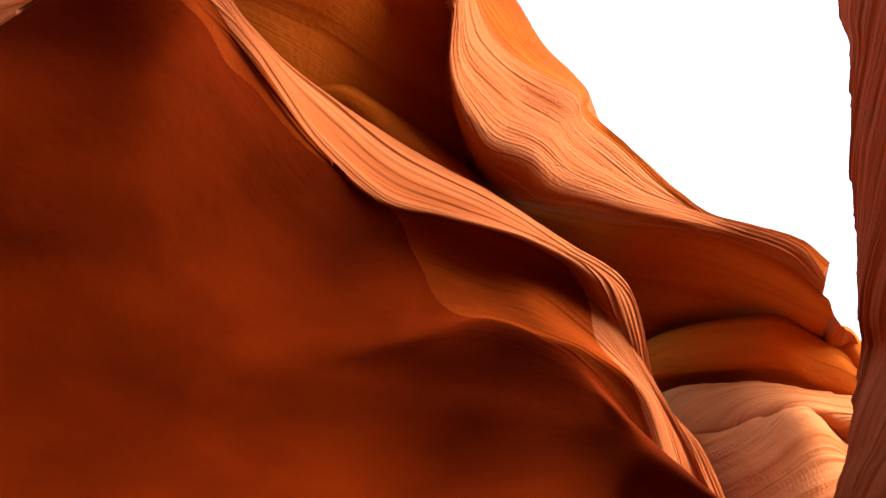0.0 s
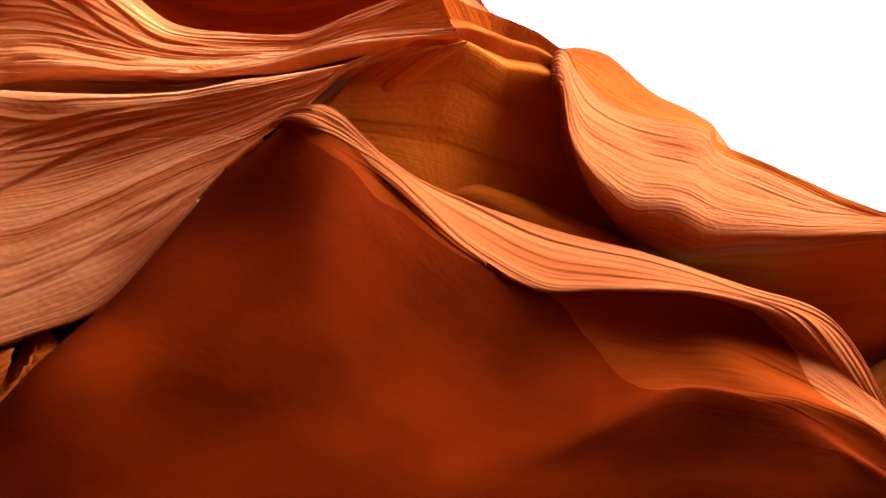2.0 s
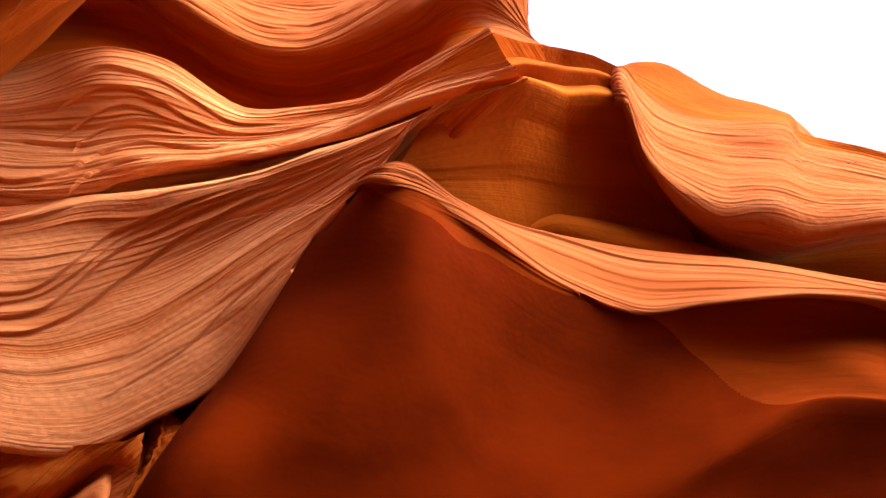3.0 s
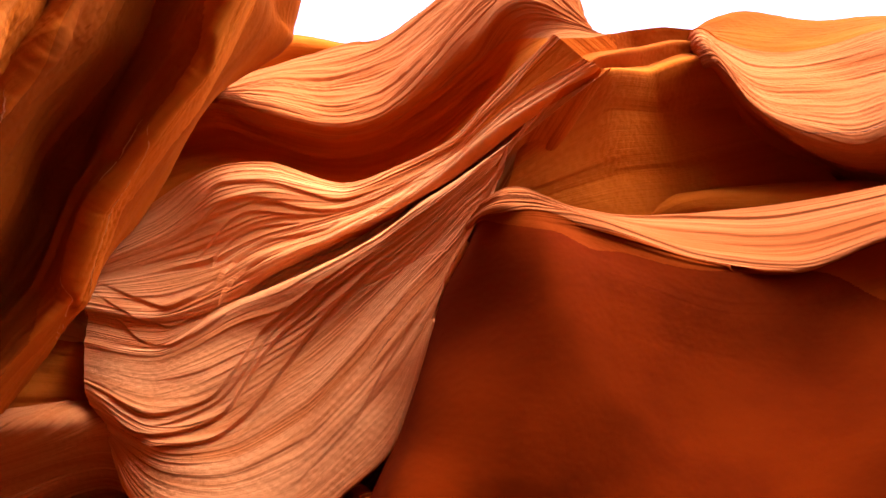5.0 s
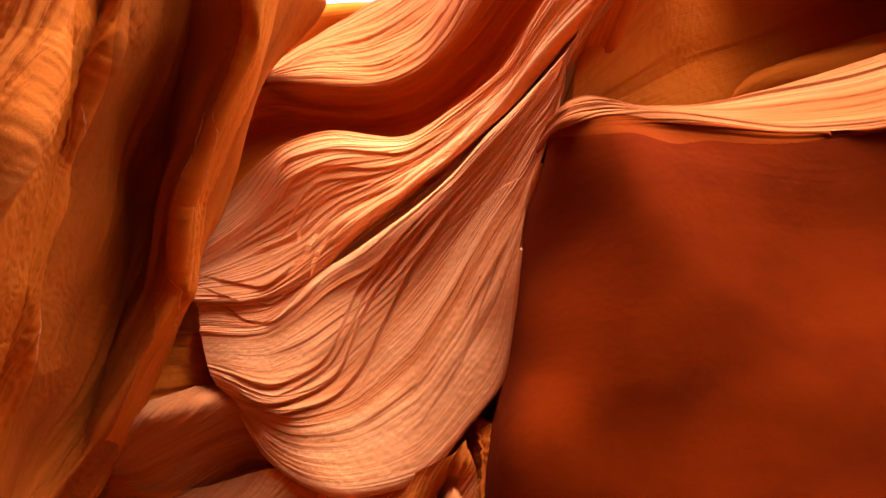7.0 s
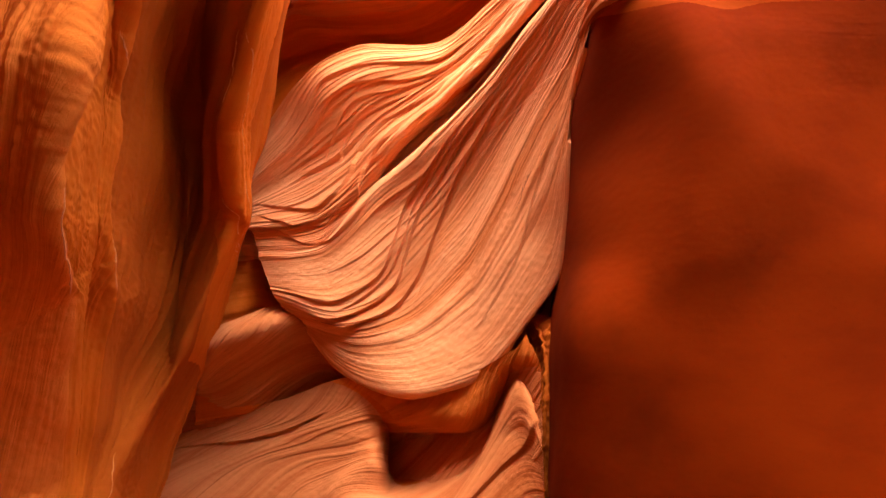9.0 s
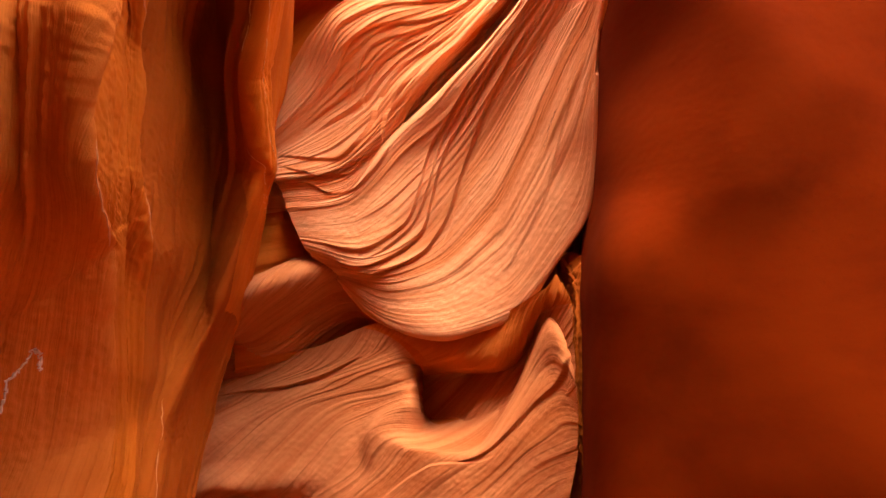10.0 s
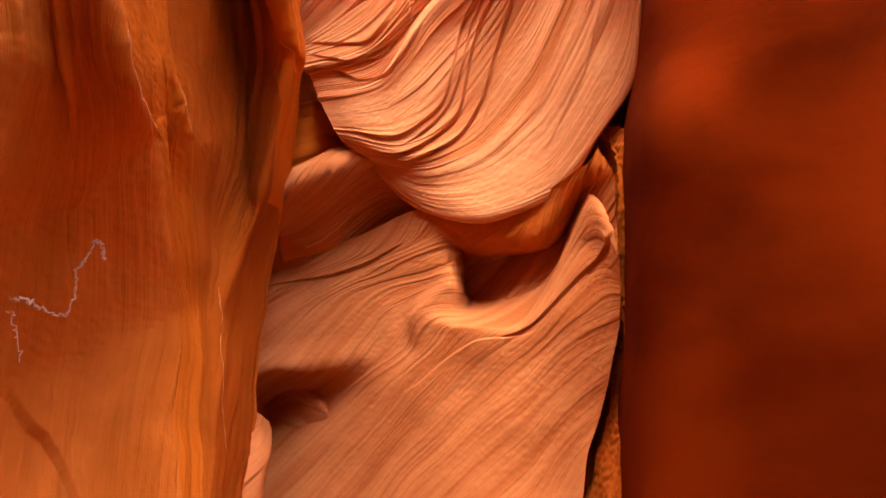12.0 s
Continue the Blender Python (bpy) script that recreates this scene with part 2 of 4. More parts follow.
# ---- the canyon: flow lines of each rock, metres ----
# -- forms --
dark = Sheet()
dark.line(-1.56, 1.43, 5.37,  -0.98, 1.25, 4.86,  -0.78, 1.26, 4.73,  -0.68, 1.66, 4.84,  -0.41, 2.16, 5,  0.15, 2.72, 5.04,  0.74, 3.09, 4.92,  1.29, 3.45, 4.74,  1.74, 3.68, 4.44,  1.89, 4.18, 3.87,  2.17, 4.42, 3.53,  2.32, 4.65, 3.17)
dark.line(-1.52, 1.41, 5.25,  -0.95, 1.18, 4.68,  -0.76, 1.25, 4.61,  -0.65, 1.62, 4.69,  -0.42, 2.1, 4.8,  0.08, 2.69, 4.81,  0.67, 3.04, 4.76,  1.22, 3.37, 4.6,  1.67, 3.62, 4.33,  1.81, 4.09, 3.82,  2.09, 4.31, 3.48,  2.23, 4.55, 3.13)
dark.line(-1.52, 1.39, 5.18,  -0.94, 1.15, 4.55,  -0.76, 1.29, 4.52,  -0.62, 1.63, 4.54,  -0.38, 2.17, 4.46,  -0.03, 2.68, 4.47,  0.39, 2.92, 4.53,  0.95, 3.15, 4.5,  1.39, 3.41, 4.37,  1.67, 3.81, 4.08,  2.01, 4.22, 3.5,  2.18, 4.47, 3.1)
dark.line(-1.53, 1.49, 5.21,  -1.03, 1.19, 4.56,  -0.78, 1.33, 4.42,  -0.65, 1.67, 4.47,  -0.38, 2.19, 4.39,  -0.05, 2.72, 4.48,  0.38, 3.03, 4.58,  0.92, 3.3, 4.57,  1.32, 3.57, 4.46,  1.59, 3.76, 4.06,  1.97, 4.21, 3.52,  2.1, 4.46, 3.1)
dark.line(-1.9, 1.6, 5.13,  -1.33, 1.27, 4.46,  -0.87, 1.42, 4.18,  -0.7, 1.76, 4.24,  -0.49, 2.29, 4.21,  -0.19, 2.82, 4.31,  0.2, 3.17, 4.37,  0.62, 3.39, 4.31,  1.01, 3.44, 4.18,  1.43, 3.7, 3.97,  1.82, 3.99, 3.63,  1.99, 4.4, 3.08)
dark.line(-2.2, 1.74, 4.85,  -1.57, 1.35, 4.25,  -0.98, 1.51, 3.93,  -0.83, 1.87, 3.96,  -0.64, 2.36, 4.02,  -0.36, 2.91, 4.07,  0.09, 3.18, 3.98,  0.65, 3.37, 4.01,  1.01, 3.45, 3.91,  1.33, 3.58, 3.84,  1.69, 3.82, 3.62,  1.85, 4.23, 3.02)
dark.line(-2.45, 1.81, 4.62,  -1.71, 1.37, 3.91,  -1.2, 1.56, 3.65,  -0.99, 1.95, 3.67,  -0.85, 2.41, 3.69,  -0.49, 2.95, 3.76,  0.02, 3.17, 3.71,  0.61, 3.34, 3.91,  0.96, 3.45, 3.84,  1.26, 3.6, 3.72,  1.54, 3.85, 3.48,  1.76, 4.15, 3)
dark.line(-2.6, 1.85, 4.52,  -1.83, 1.38, 3.64,  -1.4, 1.61, 3.38,  -1.23, 2.01, 3.36,  -1.02, 2.43, 3.35,  -0.74, 2.88, 3.4,  -0.31, 3.16, 3.46,  0.19, 3.46, 3.51,  0.63, 3.57, 3.52,  1.33, 3.69, 3.37,  1.53, 3.53, 3.11,  1.92, 3.76, 2.89)
dark.line(-2.96, 1.89, 4.11,  -1.95, 1.33, 3.25,  -1.65, 1.64, 3.11,  -1.46, 2.04, 3.05,  -1.25, 2.47, 3,  -0.98, 2.91, 2.96,  -0.54, 3.22, 2.97,  -0.11, 3.52, 2.95,  0.26, 3.65, 2.92,  1.02, 3.7, 2.97,  1.22, 3.58, 2.83,  1.49, 3.82, 2.72)
dark.line(-3.53, 2, 3.05,  -2.44, 1.47, 2.63,  -2.12, 1.73, 2.48,  -1.84, 2.07, 2.39,  -1.6, 2.39, 2.31,  -1.28, 2.73, 2.23,  -0.84, 2.92, 2.13,  -0.42, 3.01, 2.08,  -0.05, 3.04, 2.08,  0.21, 3.04, 2.02,  0.43, 3.08, 2.03,  0.66, 3.1, 2.04)
dark.line(-3.83, 1.91, 1.35,  -3.04, 1.61, 1.41,  -2.69, 2.03, 1.41,  -2.26, 2.42, 1.42,  -1.9, 2.71, 1.42,  -1.45, 2.97, 1.42,  -0.97, 3.16, 1.42,  -0.52, 3.27, 1.42,  -0.12, 3.3, 1.42,  0.23, 3.3, 1.42,  0.47, 3.34, 1.41,  0.72, 3.36, 1.41)
fin = Sheet()
fin.line(-3.98, -0.65, 5.9,  -3.19, -0.39, 6.21,  -2.72, -0.18, 6.28,  -2.39, 0.15, 6.3,  -2.13, 0.7, 6.23,  -1.71, 0.95, 6.2,  -1.21, 1.12, 6.1,  -0.72, 1.1, 5.93,  -0.09, 1.05, 5.68)
fin.line(-3.85, -0.57, 5.68,  -3.23, -0.21, 5.93,  -2.74, -0.04, 6.03,  -2.43, 0.27, 6.1,  -2.13, 0.76, 6.08,  -1.62, 1, 6.04,  -1.15, 1.14, 5.93,  -0.65, 1.11, 5.74,  -0.07, 1.06, 5.55)
fin.line(-3.92, -0.47, 5.59,  -3.45, -0.04, 5.7,  -3.14, 0.23, 5.77,  -2.7, 0.49, 5.86,  -2.26, 0.79, 5.86,  -1.78, 1.02, 5.86,  -1.23, 1.15, 5.77,  -0.62, 1.16, 5.59,  -0.05, 1.2, 5.3)
fin.line(-3.84, -0.35, 5.35,  -3.5, 0.14, 5.33,  -3.12, 0.41, 5.39,  -2.63, 0.62, 5.48,  -2.18, 0.83, 5.53,  -1.73, 0.99, 5.53,  -1.21, 1.11, 5.47,  -0.61, 1.15, 5.35,  -0.02, 1.23, 5.17)
fin.line(-3.9, -0.29, 5.33,  -3.55, 0.2, 5.28,  -3.18, 0.49, 5.4,  -2.84, 0.69, 5.7,  -2.41, 0.94, 5.81,  -1.89, 1.1, 5.79,  -1.33, 1.22, 5.71,  -0.65, 1.22, 5.46,  -0.02, 1.29, 5.27)
fin.line(-3.96, -0.22, 5.23,  -3.59, 0.26, 5.15,  -3.14, 0.54, 5.31,  -2.76, 0.82, 5.57,  -2.16, 1.05, 5.65,  -1.56, 1.17, 5.59,  -1.07, 1.26, 5.52,  -0.56, 1.27, 5.29,  -0.01, 1.31, 5.19)
fin.line(-3.96, -0.17, 5.13,  -3.56, 0.29, 5.04,  -3.01, 0.53, 5.21,  -2.47, 0.75, 5.18,  -1.87, 0.96, 5.18,  -1.36, 1.05, 5.15,  -0.93, 1.15, 5.12,  -0.51, 1.2, 5.04,  0, 1.24, 4.97)
fin.line(-4.02, -0.06, 4.98,  -3.63, 0.38, 4.84,  -3.1, 0.69, 4.93,  -2.62, 0.89, 4.98,  -2.01, 1.02, 5.06,  -1.49, 1.11, 5.05,  -1.05, 1.16, 5.02,  -0.73, 1.17, 4.96,  -0.37, 1.13, 4.96)
fin.line(-4.06, 0.05, 4.82,  -3.72, 0.5, 4.52,  -3.27, 0.84, 4.57,  -2.77, 1.02, 4.74,  -2.17, 1.14, 4.9,  -1.6, 1.19, 4.93,  -1.17, 1.2, 4.91,  -0.91, 1.2, 4.85,  -0.63, 1.11, 4.87)
fin.line(-4.15, 0.31, 4.69,  -3.71, 0.68, 4.34,  -3.25, 1.01, 4.28,  -2.75, 1.2, 4.4,  -2.2, 1.27, 4.57,  -1.74, 1.28, 4.68,  -1.39, 1.27, 4.72,  -1.1, 1.23, 4.75,  -0.79, 1.16, 4.78)
fin.line(-4.19, 0.29, 4.71,  -3.96, 0.7, 4.18,  -3.49, 1.06, 3.83,  -3.03, 1.39, 3.78,  -2.57, 1.49, 3.9,  -2.22, 1.54, 4.04,  -1.81, 1.43, 4.31,  -1.44, 1.29, 4.53,  -1.14, 1.2, 4.56)
fin.line(-4.26, 0.32, 4.72,  -4.06, 0.71, 4.21,  -3.59, 1.12, 3.86,  -3.05, 1.47, 3.81,  -2.59, 1.54, 3.92,  -2.17, 1.59, 4.11,  -1.85, 1.5, 4.35,  -1.46, 1.33, 4.59,  -1.07, 1.21, 4.64)
left = Sheet()
left.line(-1.14, -2.01, 3.35,  -1.21, -1.7, 3.11,  -1.41, -1.54, 2.79,  -1.69, -1.47, 2.55,  -1.94, -1.63, 2.16,  -2.17, -1.57, 1.89,  -2.71, -1.53, 1.16)
left.line(-0.9, -1.9, 4.29,  -1.35, -1.54, 3.83,  -1.6, -1.31, 3.36,  -2, -1.23, 3.04,  -2.5, -1.43, 2.57,  -2.98, -1.42, 2.16,  -3.33, -1.12, 1.07)
left.line(-0.9, -1.55, 4.73,  -1.54, -1.34, 4.05,  -1.78, -1.18, 3.59,  -2.19, -1.1, 3.27,  -2.91, -1.24, 3.05,  -3.56, -1.17, 2.54,  -3.95, -0.76, 0.97)
left.line(-0.83, -1.42, 5.03,  -1.45, -1.1, 4.15,  -1.66, -0.96, 3.61,  -2.09, -0.89, 3.3,  -2.72, -0.93, 3.38,  -3.81, -0.83, 2.95,  -4.26, -0.41, 0.92)
left.line(-0.82, -1.39, 5.3,  -1.61, -1.14, 4.59,  -2.11, -1.1, 4.11,  -2.61, -1, 3.77,  -3.12, -0.94, 3.64,  -3.96, -0.78, 3.03,  -4.39, -0.34, 0.9)
left.line(-0.75, -1.26, 5.18,  -1.51, -1, 4.5,  -2.19, -1.04, 4.29,  -2.75, -0.94, 3.96,  -3.17, -0.81, 3.73,  -4.01, -0.73, 3.06,  -4.46, -0.32, 0.9)
left.line(-0.76, -1.26, 5.66,  -1.74, -1.06, 5.13,  -2.53, -1.03, 4.83,  -3.16, -0.89, 4.37,  -3.61, -0.74, 4.05,  -4.07, -0.69, 3.09,  -4.5, -0.31, 0.89)
left.line(-0.68, -1.12, 5.85,  -1.79, -0.94, 5.51,  -2.76, -0.87, 5.33,  -3.51, -0.72, 4.82,  -3.95, -0.6, 4.28,  -4.12, -0.66, 3.12,  -4.53, -0.29, 0.89)
left.line(-0.48, -0.75, 5.49,  -1.54, -0.55, 5.12,  -2.51, -0.55, 4.8,  -3.13, -0.39, 4.61,  -3.95, -0.48, 3.84,  -4.12, -0.61, 3.06,  -4.55, -0.28, 0.88)
left.line(-0.49, -0.76, 5.69,  -1.62, -0.53, 5.3,  -2.61, -0.5, 4.99,  -3.3, -0.33, 4.82,  -4.38, -0.38, 4.46,  -4.99, -0.44, 3.54,  -4.92, -0.25, 0.83)
left.line(-0.46, -0.71, 6.23,  -2.29, -0.57, 6.14,  -3.1, -0.55, 5.63,  -3.69, -0.34, 5.17,  -4.64, -0.38, 4.61,  -5.17, -0.44, 3.63,  -5.3, -0.25, 0.78)
overhang = Sheet()
overhang.line(-0.84, -1.64, 5.96,  -1.28, -1.23, 5.84,  -1.7, -0.9, 5.77,  -2.24, -0.8, 5.6,  -3.02, -0.61, 5.16,  -3.4, -0.42, 4.82)
overhang.line(-0.51, -1.2, 6.02,  -1.1, -0.73, 6.14,  -1.72, -0.62, 6.1,  -2.38, -0.6, 5.78,  -3.17, -0.5, 5.31,  -3.52, -0.34, 4.99)
overhang.line(-0.3, -0.99, 6.62,  -1.36, -0.62, 6.77,  -1.65, -0.49, 6.77,  -2.25, -0.55, 6.37,  -3.11, -0.47, 5.78,  -3.52, -0.41, 5.36)
overhang.line(-0.21, -0.92, 7.17,  -1.54, -0.44, 7.21,  -1.78, -0.36, 7.07,  -2.41, -0.55, 6.59,  -3.2, -0.42, 5.88,  -3.55, -0.46, 5.59)
overhang.line(-0.14, -0.9, 7.7,  -1.71, -0.55, 7.9,  -2.02, -0.54, 7.81,  -2.7, -0.69, 7.23,  -3.58, -0.54, 6.4,  -3.89, -0.62, 6.14)
panel = Sheet()
panel.line(-0.11, 1.1, 5.84,  0.06, 1.39, 6.17,  0.28, 1.67, 6.49,  0.49, 1.9, 6.6,  0.7, 2.21, 6.67)
panel.line(-0.25, 1.2, 5.8,  -0.02, 1.48, 6.16,  0.21, 1.8, 6.47,  0.46, 2.02, 6.58,  0.69, 2.32, 6.65)
panel.line(-0.25, 1.21, 5.46,  0.01, 1.42, 5.82,  0.25, 1.75, 6.18,  0.45, 1.97, 6.37,  0.67, 2.27, 6.5)
panel.line(-0.34, 1.25, 5.43,  -0.06, 1.51, 5.85,  0.18, 1.86, 6.17,  0.4, 2.05, 6.34,  0.65, 2.34, 6.47)
panel.line(-0.68, 1.22, 5.1,  -0.02, 1.34, 5.29,  0.17, 1.75, 5.76,  0.38, 1.96, 5.98,  0.6, 2.23, 6.16)
panel.line(-0.81, 1.27, 5.01,  -0.19, 1.6, 5.44,  0.03, 2.1, 5.9,  0.28, 2.36, 6.07,  0.57, 2.68, 6.17)
panel.line(-0.98, 1.34, 4.93,  -0.43, 1.96, 5.45,  -0.16, 2.44, 5.81,  0.16, 2.74, 5.93,  0.58, 3.11, 6.04)
panel.line(-1.18, 1.6, 4.86,  -0.76, 2.42, 5.14,  -0.52, 2.9, 5.34,  -0.14, 3.26, 5.43,  0.55, 3.62, 5.44)
slope = Sheet()
slope.line(0.55, 2.31, 7.06,  0.64, 2.19, 6.82,  0.84, 2.33, 7.03,  1.08, 2.54, 7.19,  1.24, 2.77, 7.19,  1.46, 3.08, 7.05,  1.81, 3.4, 6.84,  1.77, 3.44, 6.51,  2, 3.5, 6.15,  2.33, 3.7, 5.79,  2.65, 3.77, 5.38,  3.04, 3.81, 5.2,  3.36, 3.84, 5.03,  3.55, 3.94, 4.86)
slope.line(0.53, 2.26, 6.8,  0.62, 2.08, 6.45,  0.69, 2.28, 6.49,  0.79, 2.48, 6.46,  0.96, 2.68, 6.4,  1.22, 2.9, 6.37,  1.59, 3.11, 6.29,  1.67, 3.32, 6.24,  1.93, 3.48, 6.02,  2.24, 3.66, 5.68,  2.59, 3.77, 5.32,  2.99, 3.81, 5.13,  3.3, 3.85, 4.95,  3.42, 3.96, 4.72)
slope.line(0.5, 2.23, 6.54,  0.55, 2, 6.06,  0.57, 2.25, 5.94,  0.64, 2.45, 5.9,  0.84, 2.68, 5.88,  1.07, 2.91, 5.92,  1.34, 3.05, 5.76,  1.47, 3.22, 5.71,  1.75, 3.4, 5.55,  2.07, 3.56, 5.38,  2.56, 3.74, 5.27,  2.96, 3.78, 5.07,  3.26, 3.83, 4.89,  3.41, 3.97, 4.68)
slope.line(0.44, 2.22, 6.26,  0.51, 2.01, 5.77,  0.48, 2.28, 5.56,  0.51, 2.47, 5.44,  0.62, 2.68, 5.36,  0.79, 2.87, 5.28,  1.06, 3, 5.2,  1.27, 3.21, 5.17,  1.54, 3.31, 5.12,  1.83, 3.39, 5.05,  2.25, 3.56, 5.08,  2.73, 3.74, 5.07,  3.17, 3.83, 4.87,  3.4, 3.98, 4.62)
slope.line(0.43, 2.27, 6.31,  0.51, 2.06, 5.81,  0.47, 2.34, 5.6,  0.5, 2.58, 5.48,  0.57, 2.88, 5.38,  0.71, 3.11, 5.28,  0.93, 3.27, 5.2,  1.1, 3.38, 5.19,  1.45, 3.45, 5.16,  1.81, 3.52, 5.09,  2.27, 3.64, 5.07,  2.74, 3.81, 5.05,  3.18, 3.91, 4.86,  3.44, 4.05, 4.59)
slope.line(0.39, 2.44, 6.44,  0.48, 2.32, 6.13,  0.45, 2.62, 5.97,  0.48, 2.9, 5.86,  0.57, 3.24, 5.77,  0.72, 3.5, 5.62,  0.96, 3.67, 5.5,  1.16, 3.79, 5.45,  1.53, 3.9, 5.35,  1.92, 3.98, 5.24,  2.38, 3.99, 5.18,  2.85, 4.08, 5.05,  3.25, 4.14, 4.78,  3.55, 4.21, 4.47)
slope.line(0.23, 2.83, 6.53,  0.32, 2.75, 6.28,  0.27, 3.1, 6.05,  0.33, 3.38, 6,  0.43, 3.71, 5.89,  0.6, 3.98, 5.72,  0.85, 4.17, 5.58,  1.19, 4.4, 5.39,  1.59, 4.61, 5.26,  2.08, 5.02, 5.2,  2.66, 5.2, 5.1,  3.23, 5.17, 4.99,  3.62, 5.06, 4.82,  4.08, 4.85, 4.65)
slope.line(-0.16, 3.53, 6.37,  -0.05, 3.5, 6.24,  -0.07, 3.81, 5.99,  -0.01, 4.09, 5.9,  0.12, 4.39, 5.79,  0.31, 4.8, 5.72,  0.59, 5.04, 5.61,  1.23, 5.54, 5.2,  1.7, 5.85, 5.09,  2.21, 6.11, 4.94,  2.81, 6.09, 4.9,  3.38, 5.9, 4.77,  3.8, 5.73, 4.66,  4.3, 5.5, 4.5)
slab = Sheet()
slab.line(-0.55, 2.47, 5.55,  -0.34, 2.52, 5.63,  -0.18, 2.64, 5.64,  0.1, 2.86, 5.58,  0.53, 3.22, 5.45,  0.81, 3.5, 5.33)
slab.line(-0.55, 2.4, 5.37,  -0.33, 2.45, 5.39,  -0.16, 2.56, 5.38,  0.07, 2.78, 5.32,  0.48, 3.1, 5.21,  0.76, 3.35, 5.13)
slab.line(-0.73, 2.69, 5.28,  -0.51, 2.74, 5.3,  -0.33, 2.83, 5.25,  -0.08, 2.98, 5.15,  0.35, 3.27, 5.07,  0.67, 3.46, 5.03)
amphi = Sheet()
amphi.line(-4.55, -1.35, 9.41,  -3.8, -0.92, 9.57,  -2.92, -0.39, 9.71,  -2.07, 0.16, 9.71,  -1.66, 0.43, 9.53,  -0.81, 0.69, 9.38,  -0.04, 0.95, 9.4,  0.61, 1.23, 9.34,  0.01, 1.57, 7.53)
amphi.line(-3.95, -1.11, 8.58,  -3.32, -0.76, 8.66,  -2.73, -0.31, 8.67,  -2.25, 0.25, 8.71,  -1.63, 0.61, 8.72,  -0.92, 0.78, 8.7,  -0.12, 0.92, 8.62,  0.39, 1.14, 8.44,  0.03, 1.6, 7.4)
amphi.line(-3.55, -1.01, 8.07,  -3.09, -0.67, 8.06,  -2.71, -0.21, 7.98,  -2.38, 0.39, 7.97,  -1.9, 0.74, 7.96,  -1.15, 0.87, 7.99,  -0.36, 0.91, 7.95,  0.16, 1.08, 7.8,  0.06, 1.63, 7.27)
amphi.line(-3.6, -0.97, 8.05,  -3.12, -0.65, 8.05,  -2.8, -0.14, 7.87,  -2.47, 0.44, 7.79,  -2.06, 0.79, 7.77,  -1.5, 0.99, 7.77,  -0.81, 1.04, 7.75,  -0.13, 1.04, 7.55,  0.1, 1.66, 7.15)
amphi.line(-4.01, -0.96, 8.11,  -3.49, -0.49, 8.31,  -3.25, 0, 8.3,  -2.94, 0.64, 8.28,  -2.46, 1.09, 8.27,  -1.76, 1.33, 8.18,  -0.88, 1.41, 7.94,  -0.22, 1.36, 7.34,  0.16, 1.7, 7.02)
amphi.line(-4.32, -0.74, 7.29,  -3.62, -0.2, 7.65,  -3.33, 0.21, 7.67,  -3.05, 0.83, 7.62,  -2.56, 1.3, 7.62,  -1.84, 1.54, 7.55,  -0.95, 1.55, 7.35,  -0.34, 1.45, 6.91,  0.21, 1.73, 6.9)
amphi.line(-4.94, -0.35, 6.43,  -4.05, 0.22, 7.05,  -3.76, 0.61, 7.06,  -3.38, 1.13, 7.08,  -2.79, 1.51, 7.02,  -2.02, 1.74, 7,  -1.09, 1.77, 6.98,  -0.52, 1.67, 6.69,  0.26, 1.8, 6.76)
farwall = Sheet()
farwall.line(-4.28, -1.64, 11.7,  -3.41, -0.84, 12.13,  -3.11, -0.48, 12.24,  -2.74, 0.2, 12.35,  -2.15, 1.24, 12.42)
farwall.line(-4.88, -1.18, 11.2,  -3.5, -0.68, 11.7,  -3.12, -0.28, 11.84,  -2.79, 0.28, 11.94,  -2.29, 1.35, 11.98)
farwall.line(-5.88, -0.56, 10.82,  -4.34, -0.2, 11.67,  -3.88, 0.17, 11.85,  -3.5, 0.74, 11.97,  -2.95, 1.83, 12)
mound = Sheet()
mound.line(2.07, 5.71, 4.91,  2.3, 5.24, 5.02,  2.63, 4.97, 4.98,  3.04, 4.79, 4.93,  3.4, 4.7, 4.88,  3.73, 4.84, 4.77,  3.99, 4.95, 4.59,  4.31, 5.2, 4.38)
mound.line(2.03, 5.51, 4.73,  2.26, 5.09, 4.83,  2.56, 4.84, 4.78,  2.96, 4.68, 4.72,  3.28, 4.59, 4.65,  3.62, 4.76, 4.59,  3.92, 4.9, 4.47,  4.22, 5.15, 4.26)
mound.line(2.08, 5.5, 4.59,  2.3, 5.17, 4.63,  2.6, 4.97, 4.55,  2.99, 4.81, 4.49,  3.3, 4.8, 4.44,  3.58, 4.93, 4.36,  3.89, 5.03, 4.29,  4.2, 5.22, 4.16)
mound.line(2.09, 5.83, 4.4,  2.39, 5.54, 4.48,  2.79, 5.37, 4.49,  3.16, 5.22, 4.44,  3.5, 5.23, 4.37,  3.77, 5.31, 4.23,  4.01, 5.37, 4.14,  4.23, 5.45, 4.01)
mound.line(1.95, 6.25, 3.46,  2.21, 6.06, 3.39,  2.58, 5.95, 3.35,  2.92, 5.83, 3.3,  3.26, 5.83, 3.29,  3.55, 5.83, 3.28,  3.8, 5.85, 3.28,  4.04, 5.85, 3.27)
farmound = Sheet()
farmound.line(3.34, 5.75, 5.32,  3.74, 5.26, 5.19,  3.96, 5.09, 5.08,  4.16, 4.96, 4.92,  4.25, 5.04, 4.71,  4.41, 5.01, 4.56)
